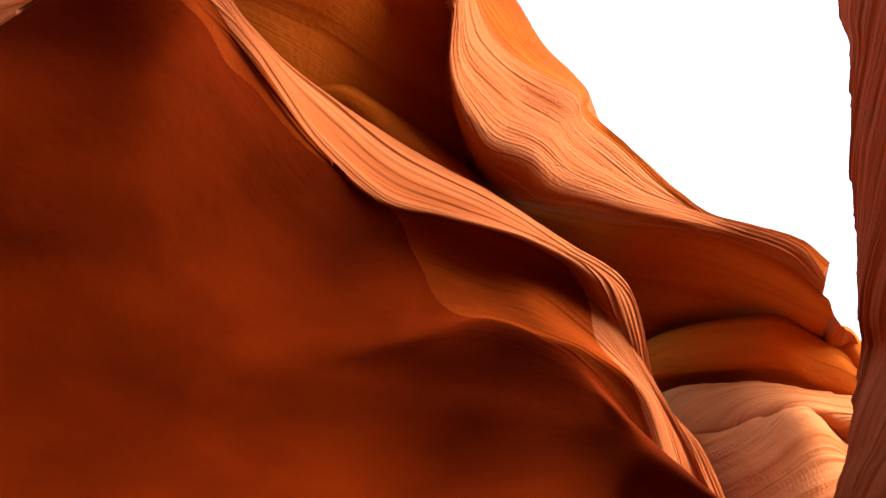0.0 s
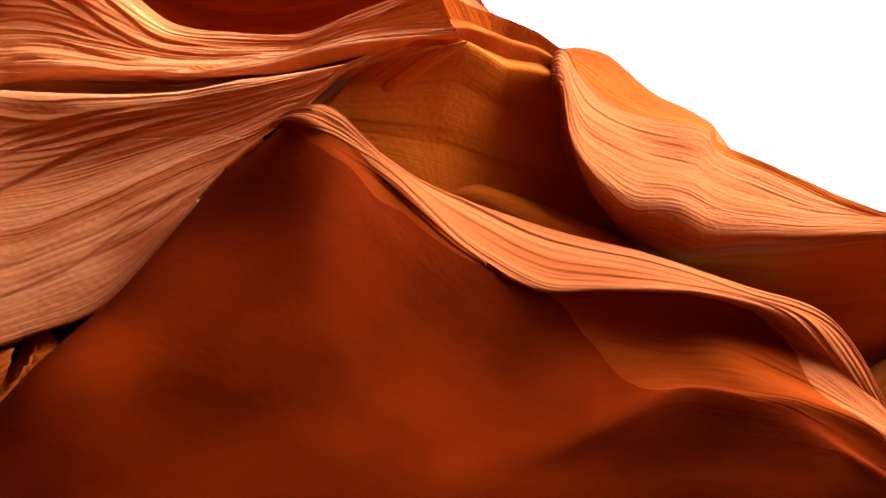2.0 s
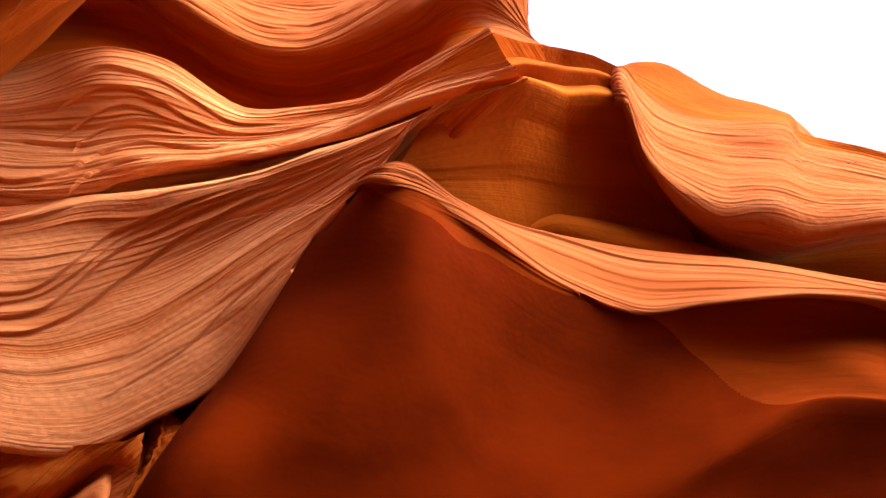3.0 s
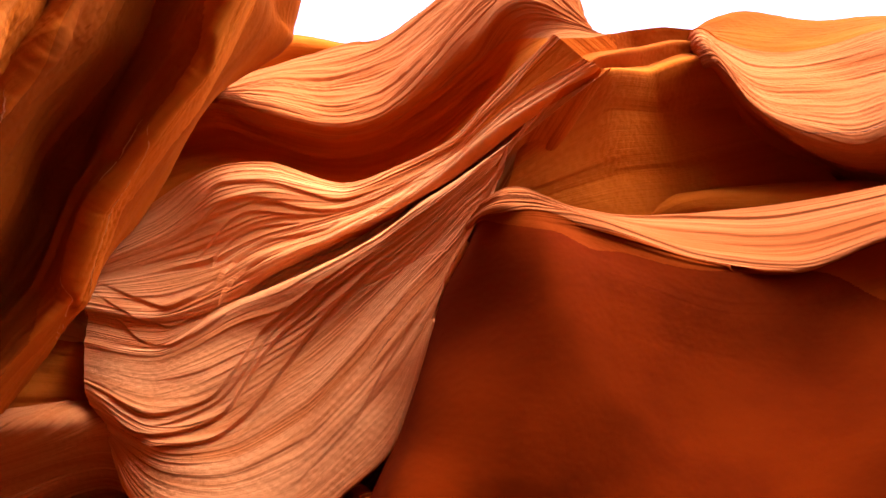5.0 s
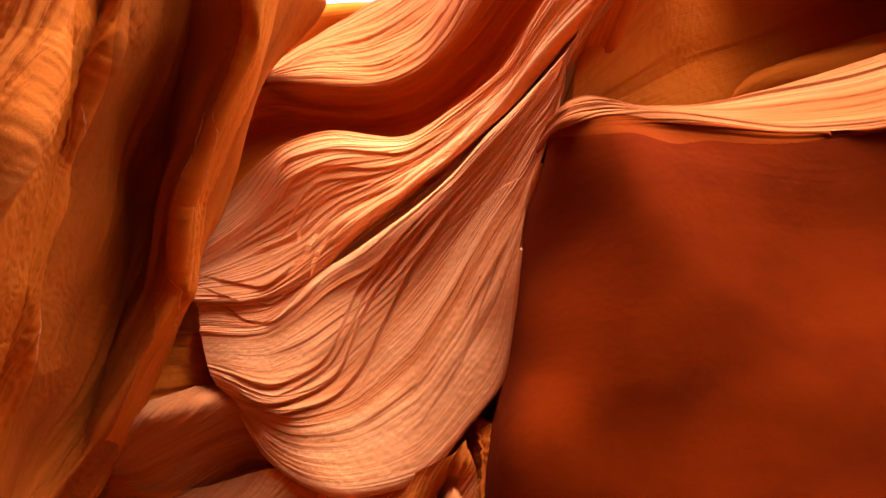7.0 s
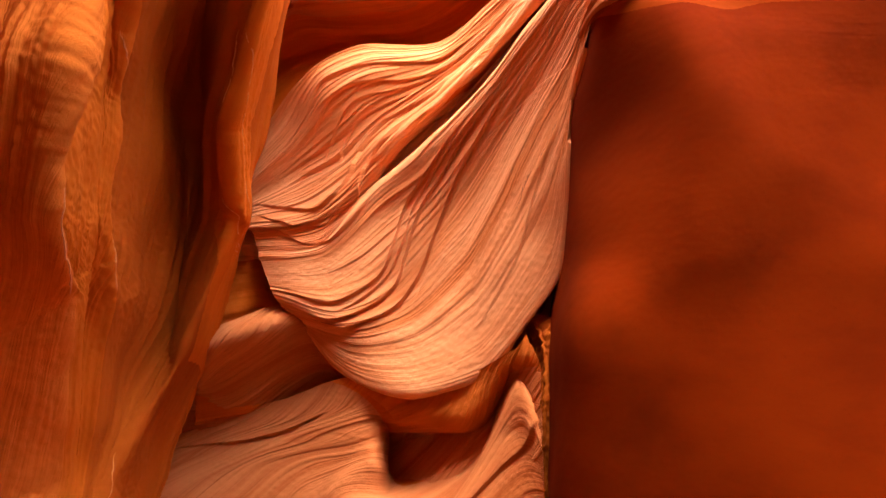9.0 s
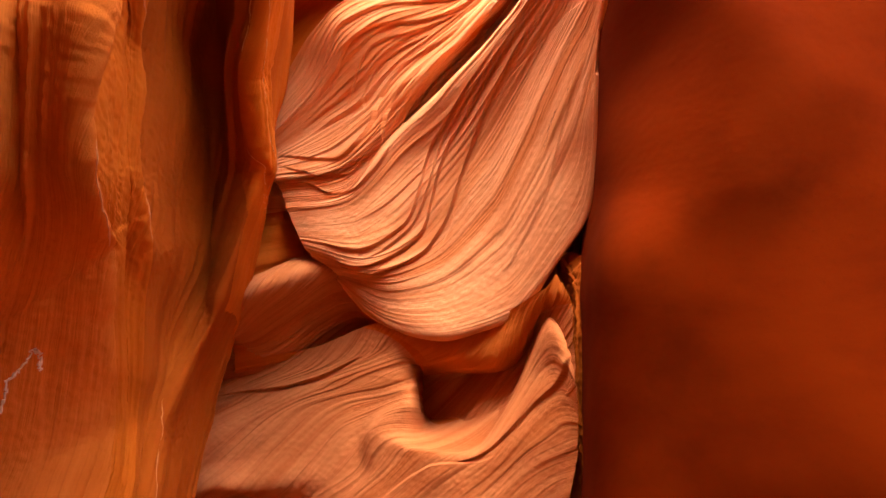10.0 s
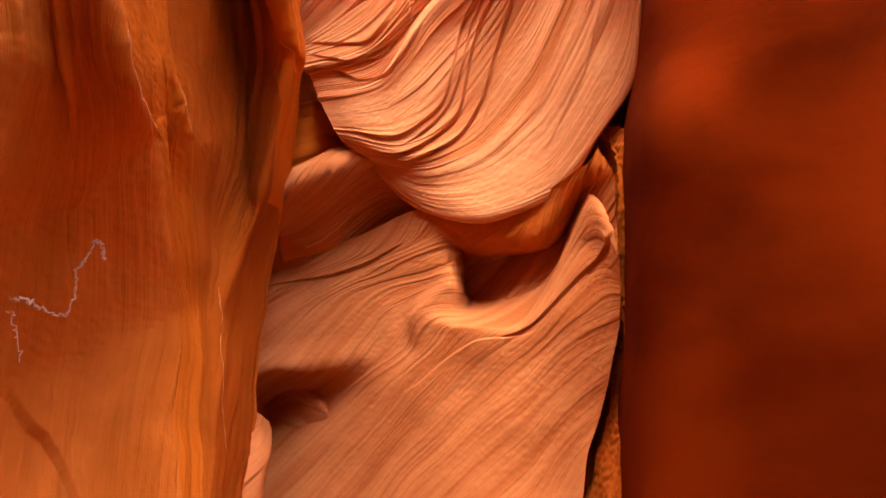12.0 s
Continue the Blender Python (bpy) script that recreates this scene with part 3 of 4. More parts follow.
farmound.line(3.17, 5.56, 4.97,  3.6, 5.15, 4.95,  3.82, 5, 4.84,  4.01, 4.88, 4.67,  4.09, 4.93, 4.49,  4.25, 4.89, 4.36)
farmound.line(3.08, 5.92, 4.41,  3.49, 5.64, 4.24,  3.7, 5.48, 4.15,  3.9, 5.31, 4.06,  4, 5.26, 4.03,  4.17, 5.16, 3.97)
apron = Sheet()
apron.line(2.22, 5.55, 4.43,  2.4, 5.3, 4.48,  2.73, 5.05, 4.39,  3.04, 4.88, 4.29,  3.37, 4.83, 4.19,  3.7, 4.82, 4.1,  3.93, 4.81, 4)
apron.line(2.17, 5.3, 4.21,  2.35, 5.06, 4.24,  2.63, 4.86, 4.17,  2.9, 4.7, 4.09,  3.22, 4.63, 4.01,  3.52, 4.62, 3.9,  3.77, 4.66, 3.83)
apron.line(2.13, 5.23, 3.92,  2.34, 5, 3.92,  2.55, 4.85, 3.88,  2.81, 4.67, 3.88,  3.13, 4.52, 3.86,  3.41, 4.59, 3.78,  3.67, 4.63, 3.67)
apron.line(2.21, 5.35, 3.93,  2.4, 5.09, 3.91,  2.62, 4.95, 3.89,  2.88, 4.78, 3.9,  3.2, 4.68, 3.88,  3.48, 4.82, 3.73,  3.7, 4.84, 3.54)
apron.line(2.18, 5.2, 3.78,  2.35, 4.92, 3.77,  2.56, 4.74, 3.72,  2.81, 4.57, 3.72,  3.08, 4.46, 3.74,  3.35, 4.66, 3.56,  3.57, 4.75, 3.37)
apron.line(2.15, 5.16, 3.36,  2.3, 4.89, 3.34,  2.47, 4.7, 3.26,  2.68, 4.55, 3.2,  2.89, 4.46, 3.15,  3.12, 4.49, 3.12,  3.36, 4.59, 3.11)
apron.line(1.98, 5.35, 2.62,  2.09, 5.06, 2.55,  2.25, 4.87, 2.51,  2.42, 4.67, 2.46,  2.62, 4.58, 2.44,  2.78, 4.5, 2.42,  2.91, 4.43, 2.4)
right = Sheet()
right.line(2.68, 1.03, 5.45,  2.71, 1.73, 4.9,  2.7, 1.88, 4.65,  2.67, 2.12, 4.35,  2.67, 2.55, 3.89,  2.61, 2.82, 3.53,  2.64, 2.99, 3.37,  2.47, 3.04, 3.07,  2.34, 3.07, 2.84,  2.19, 3.1, 2.59,  1.91, 3.41, 1.8)
right.line(2.58, 0.98, 5.22,  2.61, 1.63, 4.67,  2.6, 1.77, 4.44,  2.6, 2.02, 4.19,  2.59, 2.43, 3.76,  2.56, 2.72, 3.45,  2.61, 2.88, 3.3,  2.4, 2.87, 2.98,  2.27, 2.9, 2.77,  2.12, 2.93, 2.52,  1.85, 3.22, 1.79)
right.line(2.51, 0.9, 4.82,  2.51, 1.47, 4.3,  2.51, 1.62, 4.14,  2.51, 1.84, 3.92,  2.53, 2.24, 3.57,  2.5, 2.5, 3.28,  2.51, 2.61, 3.12,  2.33, 2.64, 2.85,  2.21, 2.66, 2.65,  2.1, 2.73, 2.45,  1.85, 3.01, 1.77)
right.line(2.42, 0.74, 3.94,  2.37, 1.13, 3.5,  2.39, 1.25, 3.42,  2.41, 1.43, 3.28,  2.42, 1.72, 3.02,  2.4, 1.91, 2.82,  2.39, 2.01, 2.71,  2.27, 2.04, 2.51,  2.24, 2.12, 2.4,  2.11, 2.13, 2.23,  1.97, 2.49, 1.73)
right.line(2.61, 0.58, 3.01,  2.45, 0.79, 2.68,  2.46, 0.85, 2.62,  2.47, 0.95, 2.53,  2.48, 1.11, 2.38,  2.47, 1.23, 2.26,  2.46, 1.28, 2.2,  2.44, 1.35, 2.12,  2.43, 1.41, 2.05,  2.41, 1.47, 1.97,  2.39, 1.78, 1.66)
block = Sheet()
block.line(-4.84, -0.57, 4.54,  -4.44, -0.41, 4.58,  -4.29, -0.19, 4.7,  -4.22, 0.11, 4.89,  -4.18, 0.34, 4.81,  -4.22, 0.76, 4.48,  -4.13, 1.15, 4.24)
block.line(-4.67, -0.49, 4.34,  -4.35, -0.31, 4.42,  -4.22, -0.09, 4.53,  -4.14, 0.19, 4.67,  -4.15, 0.44, 4.63,  -4.21, 0.78, 4.37,  -4.17, 1.11, 4.2)
block.line(-4.85, -0.44, 4.3,  -4.72, -0.22, 4.41,  -4.6, 0.03, 4.48,  -4.53, 0.34, 4.57,  -4.44, 0.57, 4.55,  -4.35, 0.81, 4.39,  -4.3, 1.05, 4.27)
block.line(-5.08, -0.49, 4.42,  -5.07, -0.13, 4.34,  -4.99, 0.12, 4.36,  -4.83, 0.42, 4.46,  -4.69, 0.63, 4.52,  -4.51, 0.85, 4.49,  -4.48, 1.05, 4.35)
block.line(-5.51, -0.38, 4.19,  -5.46, -0.03, 4.17,  -5.35, 0.21, 4.23,  -5.28, 0.54, 4.31,  -5.1, 0.76, 4.32,  -4.93, 0.99, 4.28,  -4.88, 1.18, 4.29)
notch = Sheet()
notch.line(-4.8, -0.3, 5.45,  -4.37, -0.27, 5.74,  -4.26, -0.22, 5.86,  -4.26, 0.02, 6.05)
notch.line(-4.82, -0.29, 5.2,  -4.44, -0.2, 5.48,  -4.34, -0.07, 5.6,  -4.34, 0.13, 5.79)
notch.line(-4.88, -0.24, 4.9,  -4.45, -0.09, 5.07,  -4.37, 0.1, 5.16,  -4.42, 0.32, 5.3)
foot = Sheet()
foot.line(-5.65, -0.83, 4.22,  -5.49, -0.48, 4.33,  -5.24, -0.12, 4.4,  -4.8, 0.36, 4.35,  -4.05, 0.72, 4.2,  -3.6, 1.09, 3.89,  -3.22, 1.33, 3.81,  -2.72, 1.47, 3.76,  -2.59, 1.51, 3.77)
foot.line(-5.54, -0.79, 4.02,  -5.45, -0.45, 4.14,  -5.26, -0.1, 4.23,  -4.83, 0.38, 4.16,  -4.01, 0.88, 3.96,  -3.76, 1.14, 3.77,  -3.41, 1.49, 3.6,  -2.94, 1.55, 3.74,  -2.54, 1.54, 3.54)
foot.line(-5.56, -0.73, 3.85,  -5.46, -0.42, 3.97,  -5.29, -0.05, 4.05,  -4.81, 0.42, 3.98,  -4.04, 1, 3.76,  -4.93, 1.41, 4.21,  -4.42, 1.95, 4.21,  -3.57, 1.94, 4.22,  -2.62, 1.57, 3.29)
foot.line(-5.65, -0.67, 3.65,  -5.5, -0.38, 3.73,  -5.32, 0, 3.84,  -4.81, 0.46, 3.79,  -4.04, 0.96, 3.54,  -4.23, 1.22, 3.48,  -3.62, 1.61, 3.51,  -2.86, 1.55, 3.62,  -2.68, 1.59, 3.1)
foot.line(-5.75, -0.59, 3.42,  -5.59, -0.3, 3.52,  -5.38, 0.04, 3.56,  -4.84, 0.48, 3.51,  -4.29, 0.82, 3.4,  -4.02, 1.05, 3.21,  -3.71, 1.41, 3.16,  -3.03, 1.55, 3.35,  -2.78, 1.63, 2.96)
foot.line(-5.83, -0.55, 3.2,  -5.57, -0.26, 3.29,  -5.39, 0.08, 3.27,  -4.9, 0.51, 3.26,  -4.33, 0.86, 3.17,  -3.91, 1.09, 3.11,  -3.62, 1.35, 3.03,  -3.22, 1.54, 3.03,  -2.91, 1.66, 2.81)
foot.line(-6.45, -0.54, 3.2,  -6.32, -0.24, 3.28,  -5.91, 0.15, 3.18,  -5.05, 0.55, 3.02,  -4.41, 0.88, 2.89,  -4.03, 1.14, 2.86,  -3.7, 1.4, 2.81,  -3.38, 1.57, 2.75,  -3.1, 1.67, 2.62)
foot.line(-6.52, -0.46, 2.78,  -6.36, -0.18, 2.82,  -5.88, 0.17, 2.76,  -5.16, 0.59, 2.64,  -4.54, 0.92, 2.55,  -4.15, 1.18, 2.55,  -3.8, 1.43, 2.49,  -3.59, 1.59, 2.46,  -3.33, 1.68, 2.4)
foot.line(-6.4, -0.37, 2.26,  -6.27, -0.11, 2.26,  -5.85, 0.23, 2.21,  -5.24, 0.63, 2.18,  -4.66, 0.95, 2.15,  -4.27, 1.21, 2.13,  -3.95, 1.47, 2.11,  -3.75, 1.59, 2.1,  -3.52, 1.64, 2.06)
foot.line(-6.21, -0.08, 0.66,  -5.95, 0.14, 0.69,  -5.67, 0.4, 0.72,  -5.24, 0.74, 0.76,  -4.79, 1.01, 0.81,  -4.47, 1.24, 0.85,  -4.12, 1.44, 0.88,  -3.94, 1.54, 0.9,  -3.72, 1.56, 0.93)
sliver = Sheet()
sliver.line(-2.96, 1.64, 4.32,  -2.89, 1.75, 3.91,  -3.09, 1.81, 3.26,  -3.38, 1.84, 2.78,  -3.59, 1.77, 2.41,  -3.77, 1.75, 1.98,  -3.89, 1.66, 0.91)
sliver.line(-2.71, 1.61, 4.09,  -2.64, 1.66, 3.73,  -2.85, 1.73, 3.23,  -3.16, 1.78, 2.69,  -3.34, 1.74, 2.34,  -3.51, 1.71, 1.94,  -3.63, 1.6, 0.94)
sliver.line(-2.55, 1.63, 3.93,  -2.5, 1.63, 3.61,  -2.73, 1.68, 3.15,  -2.99, 1.73, 2.62,  -3.15, 1.72, 2.29,  -3.29, 1.68, 1.91,  -3.43, 1.57, 0.97)
sliver.line(-2.48, 1.68, 3.85,  -2.49, 1.68, 3.61,  -2.73, 1.73, 3.16,  -2.97, 1.77, 2.62,  -3.11, 1.76, 2.28,  -3.23, 1.73, 1.91,  -3.36, 1.62, 0.98)
sliver.line(-2.56, 1.9, 3.92,  -2.57, 1.88, 3.72,  -2.82, 1.94, 3.25,  -3.07, 1.97, 2.67,  -3.19, 1.94, 2.32,  -3.31, 1.9, 1.92,  -3.46, 1.79, 0.96)
rib = Sheet()
rib.line(-5.4, -0.52, 2.83,  -5.34, -0.49, 2.52,  -5.34, -0.47, 2.18,  -5.34, -0.33, 1.39)
rib.line(-5.27, -0.42, 2.83,  -5.16, -0.37, 2.49,  -5.15, -0.34, 2.16,  -5.22, -0.21, 1.39)
rib.line(-5.31, -0.31, 2.82,  -5.23, -0.23, 2.51,  -5.22, -0.21, 2.17,  -5.28, -0.09, 1.39)
rib.line(-5.55, -0.25, 2.83,  -5.48, -0.2, 2.57,  -5.48, -0.21, 2.21,  -5.48, -0.08, 1.39)
nook = Sheet()
nook.line(-4.15, -0.56, 5.79,  -4.04, -0.36, 5.67,  -4.07, -0.29, 5.65,  -4.17, -0.2, 5.62,  -4.34, -0.02, 5.64)
nook.line(-4.37, -0.45, 5.44,  -4.21, -0.29, 5.35,  -4.22, -0.21, 5.36,  -4.28, -0.12, 5.36,  -4.44, 0.03, 5.44)
nook.line(-4.43, -0.43, 5.34,  -4.25, -0.27, 5.25,  -4.23, -0.18, 5.29,  -4.3, -0.08, 5.31,  -4.46, 0.07, 5.33)
nook.line(-4.55, -0.42, 5.1,  -4.37, -0.26, 5.07,  -4.34, -0.13, 5.11,  -4.39, 0.01, 5.11,  -4.51, 0.12, 5.17)
nook.line(-4.75, -0.48, 4.72,  -4.59, -0.26, 4.75,  -4.52, -0.05, 4.85,  -4.48, 0.09, 4.9,  -4.55, 0.18, 5.01)
nook.line(-5.22, -0.31, 4.23,  -5.13, -0.09, 4.28,  -5.03, 0.13, 4.32,  -4.98, 0.27, 4.39,  -5.05, 0.36, 4.51)
hollow = Sheet()
hollow.line(-1.64, 1.58, 5.29,  -2.51, 1.45, 6.28,  -3.28, 1.19, 6.82,  -4.09, 0.57, 7.33,  -4.63, -0.32, 7.59,  -4.82, -1.38, 7.63)
hollow.line(-2.25, 2.17, 4.78,  -3.12, 1.95, 5.33,  -4.13, 1.5, 5.89,  -5.08, 0.71, 6.44,  -5.59, -0.39, 6.7,  -5.57, -1.6, 6.87)
hollow.line(-2.75, 2.66, 3.86,  -3.72, 2.33, 4.18,  -4.87, 1.77, 4.64,  -6.02, 0.85, 5.16,  -6.51, -0.46, 5.42,  -6.49, -1.86, 5.55)
hollow.line(-3.11, 3, 2.57,  -4.21, 2.63, 2.7,  -5.5, 2, 2.89,  -6.8, 0.96, 3.11,  -7.36, -0.51, 3.22,  -7.33, -2.1, 3.27)
hollow.line(-3.17, 3.06, 1.26,  -4.28, 2.68, 1.21,  -5.6, 2.04, 1.13,  -6.93, 0.97, 1.04,  -7.49, -0.52, 0.99,  -7.47, -2.14, 0.97)
# -- end forms --

for s, out in ((dark, 0.25), (foot, 0.1), (apron, 0.2), (mound, 0.3), (farmound, 0.3)):
    s.down(out)
rib.ends_down(), left.ends_down(), right.ends_down(), sliver.ends_down()

# ---- ledges and troughs placed to fit the camera's view: (flow line, point) places on each rock ----
FIN_LEDGES = (
    (((3.0, 2.35), (2.9, 2.5), (2.96, 2.83), (2.96, 3.38), (2.96, 3.92), (2.88, 4.42), (2.6, 4.96), (2.35, 5.46), (2.04, 6.08)), 0.016, 0.12, 0.16),
    (((2.04, 0.1), (2.58, 0.54), (2.92, 1.12), (2.83, 1.58), (2.58, 2.12), (2.29, 2.46), (2.21, 3.0), (2.4, 3.75), (2.21, 4.42)), 0.016, 0.10, 0.05),
    (((2.4, 0.1), (3.25, 0.54), (4.3, 1.08), (4.1, 1.54), (2.95, 2.17), (2.62, 2.58), (2.72, 3.33)), 0.0144, 0.08, 0.05),
    (((3.1, 0.1), (4.67, 0.58), (5.92, 1.08), (6.15, 1.5), (6.12, 1.96)), 0.0144, 0.08, 0.06),
    (((7.54, 0.25), (7.67, 0.75), (7.71, 1.38), (7.67, 1.79), (7.33, 2.17), (6.83, 2.46), (6.62, 2.88), (6.46, 3.38), (6.38, 3.96)), 0.0144, 0.09, 0.05),
    (((7.95, 1.0), (7.88, 1.38), (7.75, 1.88), (7.45, 2.33), (6.98, 2.62), (6.7, 3.08), (6.56, 3.67), (6.55, 4.4)), 0.012, 0.06, 0.04),
    (((8.3, 0.1), (8.21, 0.83), (8.17, 1.5), (8.04, 2.0), (7.6, 2.38), (7.15, 2.75), (6.92, 3.29), (6.75, 3.79), (6.75, 4.62)), 0.0176, 0.10, 0.05),
    (((8.9, 0.1), (8.55, 1.0), (8.55, 1.58), (8.42, 2.08), (8.2, 2.58), (7.85, 2.96), (7.5, 3.38), (7.3, 3.79), (7.15, 4.42), (7.1, 5.33)), 0.0176, 0.10, 0.05),
    (((1.17, 1.25), (0.83, 1.79), (0.88, 2.46), (1.08, 3.38), (1.33, 4.12), (1.46, 4.92)), 0.0144, 0.08, 0.04),
    (((1.58, 1.33), (1.29, 1.83), (1.21, 2.42), (1.42, 3.25), (1.71, 4.08), (2.0, 5.04), (1.96, 5.96)), 0.016, 0.08, 0.05),
    (((2.08, 1.54), (1.6, 2.08), (1.46, 2.58), (1.65, 3.42), (1.83, 4.21)), 0.0128, 0.07, 0.04),
    (((2.33, 1.92), (1.83, 2.29), (1.75, 2.83), (1.9, 3.62)), 0.0128, 0.06, 0.04),
    (((8.71, 1.88), (8.4, 2.46), (8.0, 3.0), (7.75, 3.29), (7.6, 3.62), (7.62, 4.25), (8.08, 4.92), (9.3, 6.6)), -0.0128, 0.05, 0.12),
    (((9.21, 2.33), (8.92, 2.75), (8.6, 3.25), (8.4, 3.71), (8.4, 4.38)), -0.024, 0.1, 0),
    (((9.6, 2.9), (9.55, 3.4), (9.5, 4.04), (9.35, 4.62), (9.25, 5.33)), 0.0048, 0.08, 0.05),
)
LEFT_LEDGES = (
    (((5.3, 0.71), (5.1, 1.29), (4.85, 1.75), (4.82, 2.42), (4.78, 2.75), (4.88, 3.42), (5.25, 4.0)), 0.06, 0.16, 0.22),
    (((3.2, 0.9), (3.25, 1.38), (3.29, 1.75), (3.04, 2.42), (3.0, 2.75), (3.12, 3.67), (3.5, 4.0)), 0.05, 0.14, 0.2),
    (((8.0, 0.67), (8.2, 0.96), (8.0, 1.5), (7.96, 1.88), (7.9, 2.58), (8.3, 3.0), (9.3, 3.25)), -0.03, 0.14, 0.1),
    (((6.17, 1.3), (6.5, 1.9), (7.0, 2.4), (7.25, 2.8), (7.17, 3.33), (7.8, 3.6)), -0.06, 0.14, 0),
    (((1.42, 5.0), (1.54, 5.21), (1.71, 5.29), (1.88, 5.42), (2.1, 5.7)), -0.02, 0.1, 0.12),
)
FOOT_LEDGES = (
    (((6.08, 3.17), (4.79, 3.6), (2.92, 3.62), (1.5, 3.75)), -0.05, 0.16, 0),
    (((6.25, 3.54), (5.58, 4.42), (5.25, 5.29), (5.17, 6.5)), -0.008, 0.1, 0.12),
    (((5.25, 5.46), (4.83, 6.5), (4.17, 7.38), (2.7, 7.79)), 0.014, 0.08, 0.06),
    (((1.5, 1.0), (1.75, 2.25), (1.62, 3.0), (0.95, 3.62)), 0.02, 0.1, 0.08),
)
DARK_LEDGES = (
    (((4.33, 6.29), (5.08, 6.0), (6.04, 5.8), (6.88, 5.7)), -0.09, 0.16, 0),
    (((5.85, 0.9), (6.12, 1.25), (6.25, 1.75), (6.46, 2.29), (6.83, 2.88), (7.0, 3.46), (7.21, 4.17), (7.3, 5.0)), -0.0008, 0.12, 0.16),
    (((6.25, 1.58), (6.2, 2.5), (5.83, 3.46), (5.33, 4.21), (5.0, 4.8)), -0.001, 0.12, 0.16),
)

# unseen walls round and behind the walker, added to shape the light: low and open along the slot, towards the sun, and
# high on the other side
behind = Sheet()
for turn, reach, high, lean in ((30, 3.2, 6.2, 0.3), (12, 3.3, 5.7, 0.3), (-4, 3.2, 5.5, 0.3), (-20, 2.9, 5.6, 0.2), (-34, 2.7, 6.1, 0.1), (-48, 2.5, 6.8, 0.0), (-72, 2.3, 7.4, -0.1), (-95, 2.1, 7.4, -0.1), (-116, 2.3, 7.0, -0.1), (-134, 3.2, 6.6, 0.0)):
    c, s = math.cos(radians(turn)), math.sin(radians(turn))
    behind.line(c * (reach + lean), s * (reach + lean), high, c * (reach + lean * 0.5), s * (reach + lean * 0.5), high * 0.66, c * reach, s * reach, high * 0.4,
                c * (reach - 0.2), s * (reach - 0.2), 1.5, c * (reach - 0.1), s * (reach - 0.1), 0.6, c * reach, s * reach, -0.25)
tagged(rock_face("wall_behind", behind, BROWN, 120, 260, 0.8, seed=41, bend=0.35), "unseen brown orange sandstone wall added to shape the light", "rock wall", kind="structure")
# added backing: keeps sky from showing through gaps round the fin
tagged(rock_face("wall_hollow", hollow, WARM, 120, 120, 0.8, seed=43), "orange sandstone backing that closes gaps behind the fin", "rock wall", kind="structure")

floor = Sheet()
for y in (-4.0, -2.0, 0.0, 2.0, 4.0, 6.5):
    floor.line(-7.0, y, 0.02, -4.0, y, -0.02, -1.5, y, 0.03, 1.5, y, 0.0, 4.0, y, 0.02, 6.0, y, 0.0)
ground = rock_face("ground", floor, SAND, 160, 160, 0.0, beds=((0.8, 0.03), (4, 0.008)), lumps=0.04, seed=5)
tagged(ground, "rippled orange sand on the canyon floor", "sand", kind="structure")

# one rock; its lit crest, half-shaded lobe and shaded wall are painted in
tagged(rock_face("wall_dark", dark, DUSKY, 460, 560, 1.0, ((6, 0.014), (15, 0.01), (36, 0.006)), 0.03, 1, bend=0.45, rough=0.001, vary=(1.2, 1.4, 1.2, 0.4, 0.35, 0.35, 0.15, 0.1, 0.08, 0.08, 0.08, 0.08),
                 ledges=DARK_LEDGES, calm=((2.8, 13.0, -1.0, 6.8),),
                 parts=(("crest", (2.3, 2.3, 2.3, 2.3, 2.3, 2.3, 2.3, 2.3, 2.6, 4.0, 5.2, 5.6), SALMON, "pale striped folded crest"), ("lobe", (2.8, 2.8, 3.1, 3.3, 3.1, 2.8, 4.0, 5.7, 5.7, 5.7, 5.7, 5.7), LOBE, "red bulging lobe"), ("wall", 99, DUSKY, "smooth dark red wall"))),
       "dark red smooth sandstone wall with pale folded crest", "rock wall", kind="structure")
# orange of the facets: bounced light put into their colour
tagged(rock_face("sandstone_fin", fin, PALE, 380, 1000, 1.2, ((4, 0.014), (9, 0.018), (21, 0.018), (47, 0.012)), 0.05, 2, bend=0.4, vary=(0.5, 0.9, 1.2, 1.1, 0.7, 0.6, 0.75, 0.65, 0.45, 0.3, 0.25, 0.2),
                 parts=(("billow", (3.3, 3.3, 3.3, 3.3, 3.3, 3.3, 2.0, 1.2, 1.05), PALE, "finely ridged upper billow"), ("facet", (3.3, 3.3, 3.3, 3.3, 3.3, 3.3, 2.05, 1.95, 1.95), WARM, "smooth orange facet between two ridges"),
                        ("ridge", (3.3, 3.3, 3.3, 3.3, 3.3, 3.3, 3.3, 3.2, 3.1), PALE, "narrow pale ridge"), ("facet", (3.3, 3.3, 3.3, 3.3, 3.4, 4.6, 5.8, 5.85, 5.85), WARM, "smooth orange facet between two ridges"),
                        ("groove", 5.7, PALE, "shaded groove between two ridges"), ("ridge", 8.5, PALE, "ridged middle band"), ("rim", 99, PALE, "smooth pale outer rim")), ledges=FIN_LEDGES, core=WARM, calm=((1.1, 2.1, 6.0, 9.0), (3.2, 5.85, 4.6, 9.0), (6.2, 7.6, -1.0, 1.7), (1.3, 2.2, -1.0, 1.3))),
       "pale pink wavy sandstone fin with fine bedding ridges", "rock")
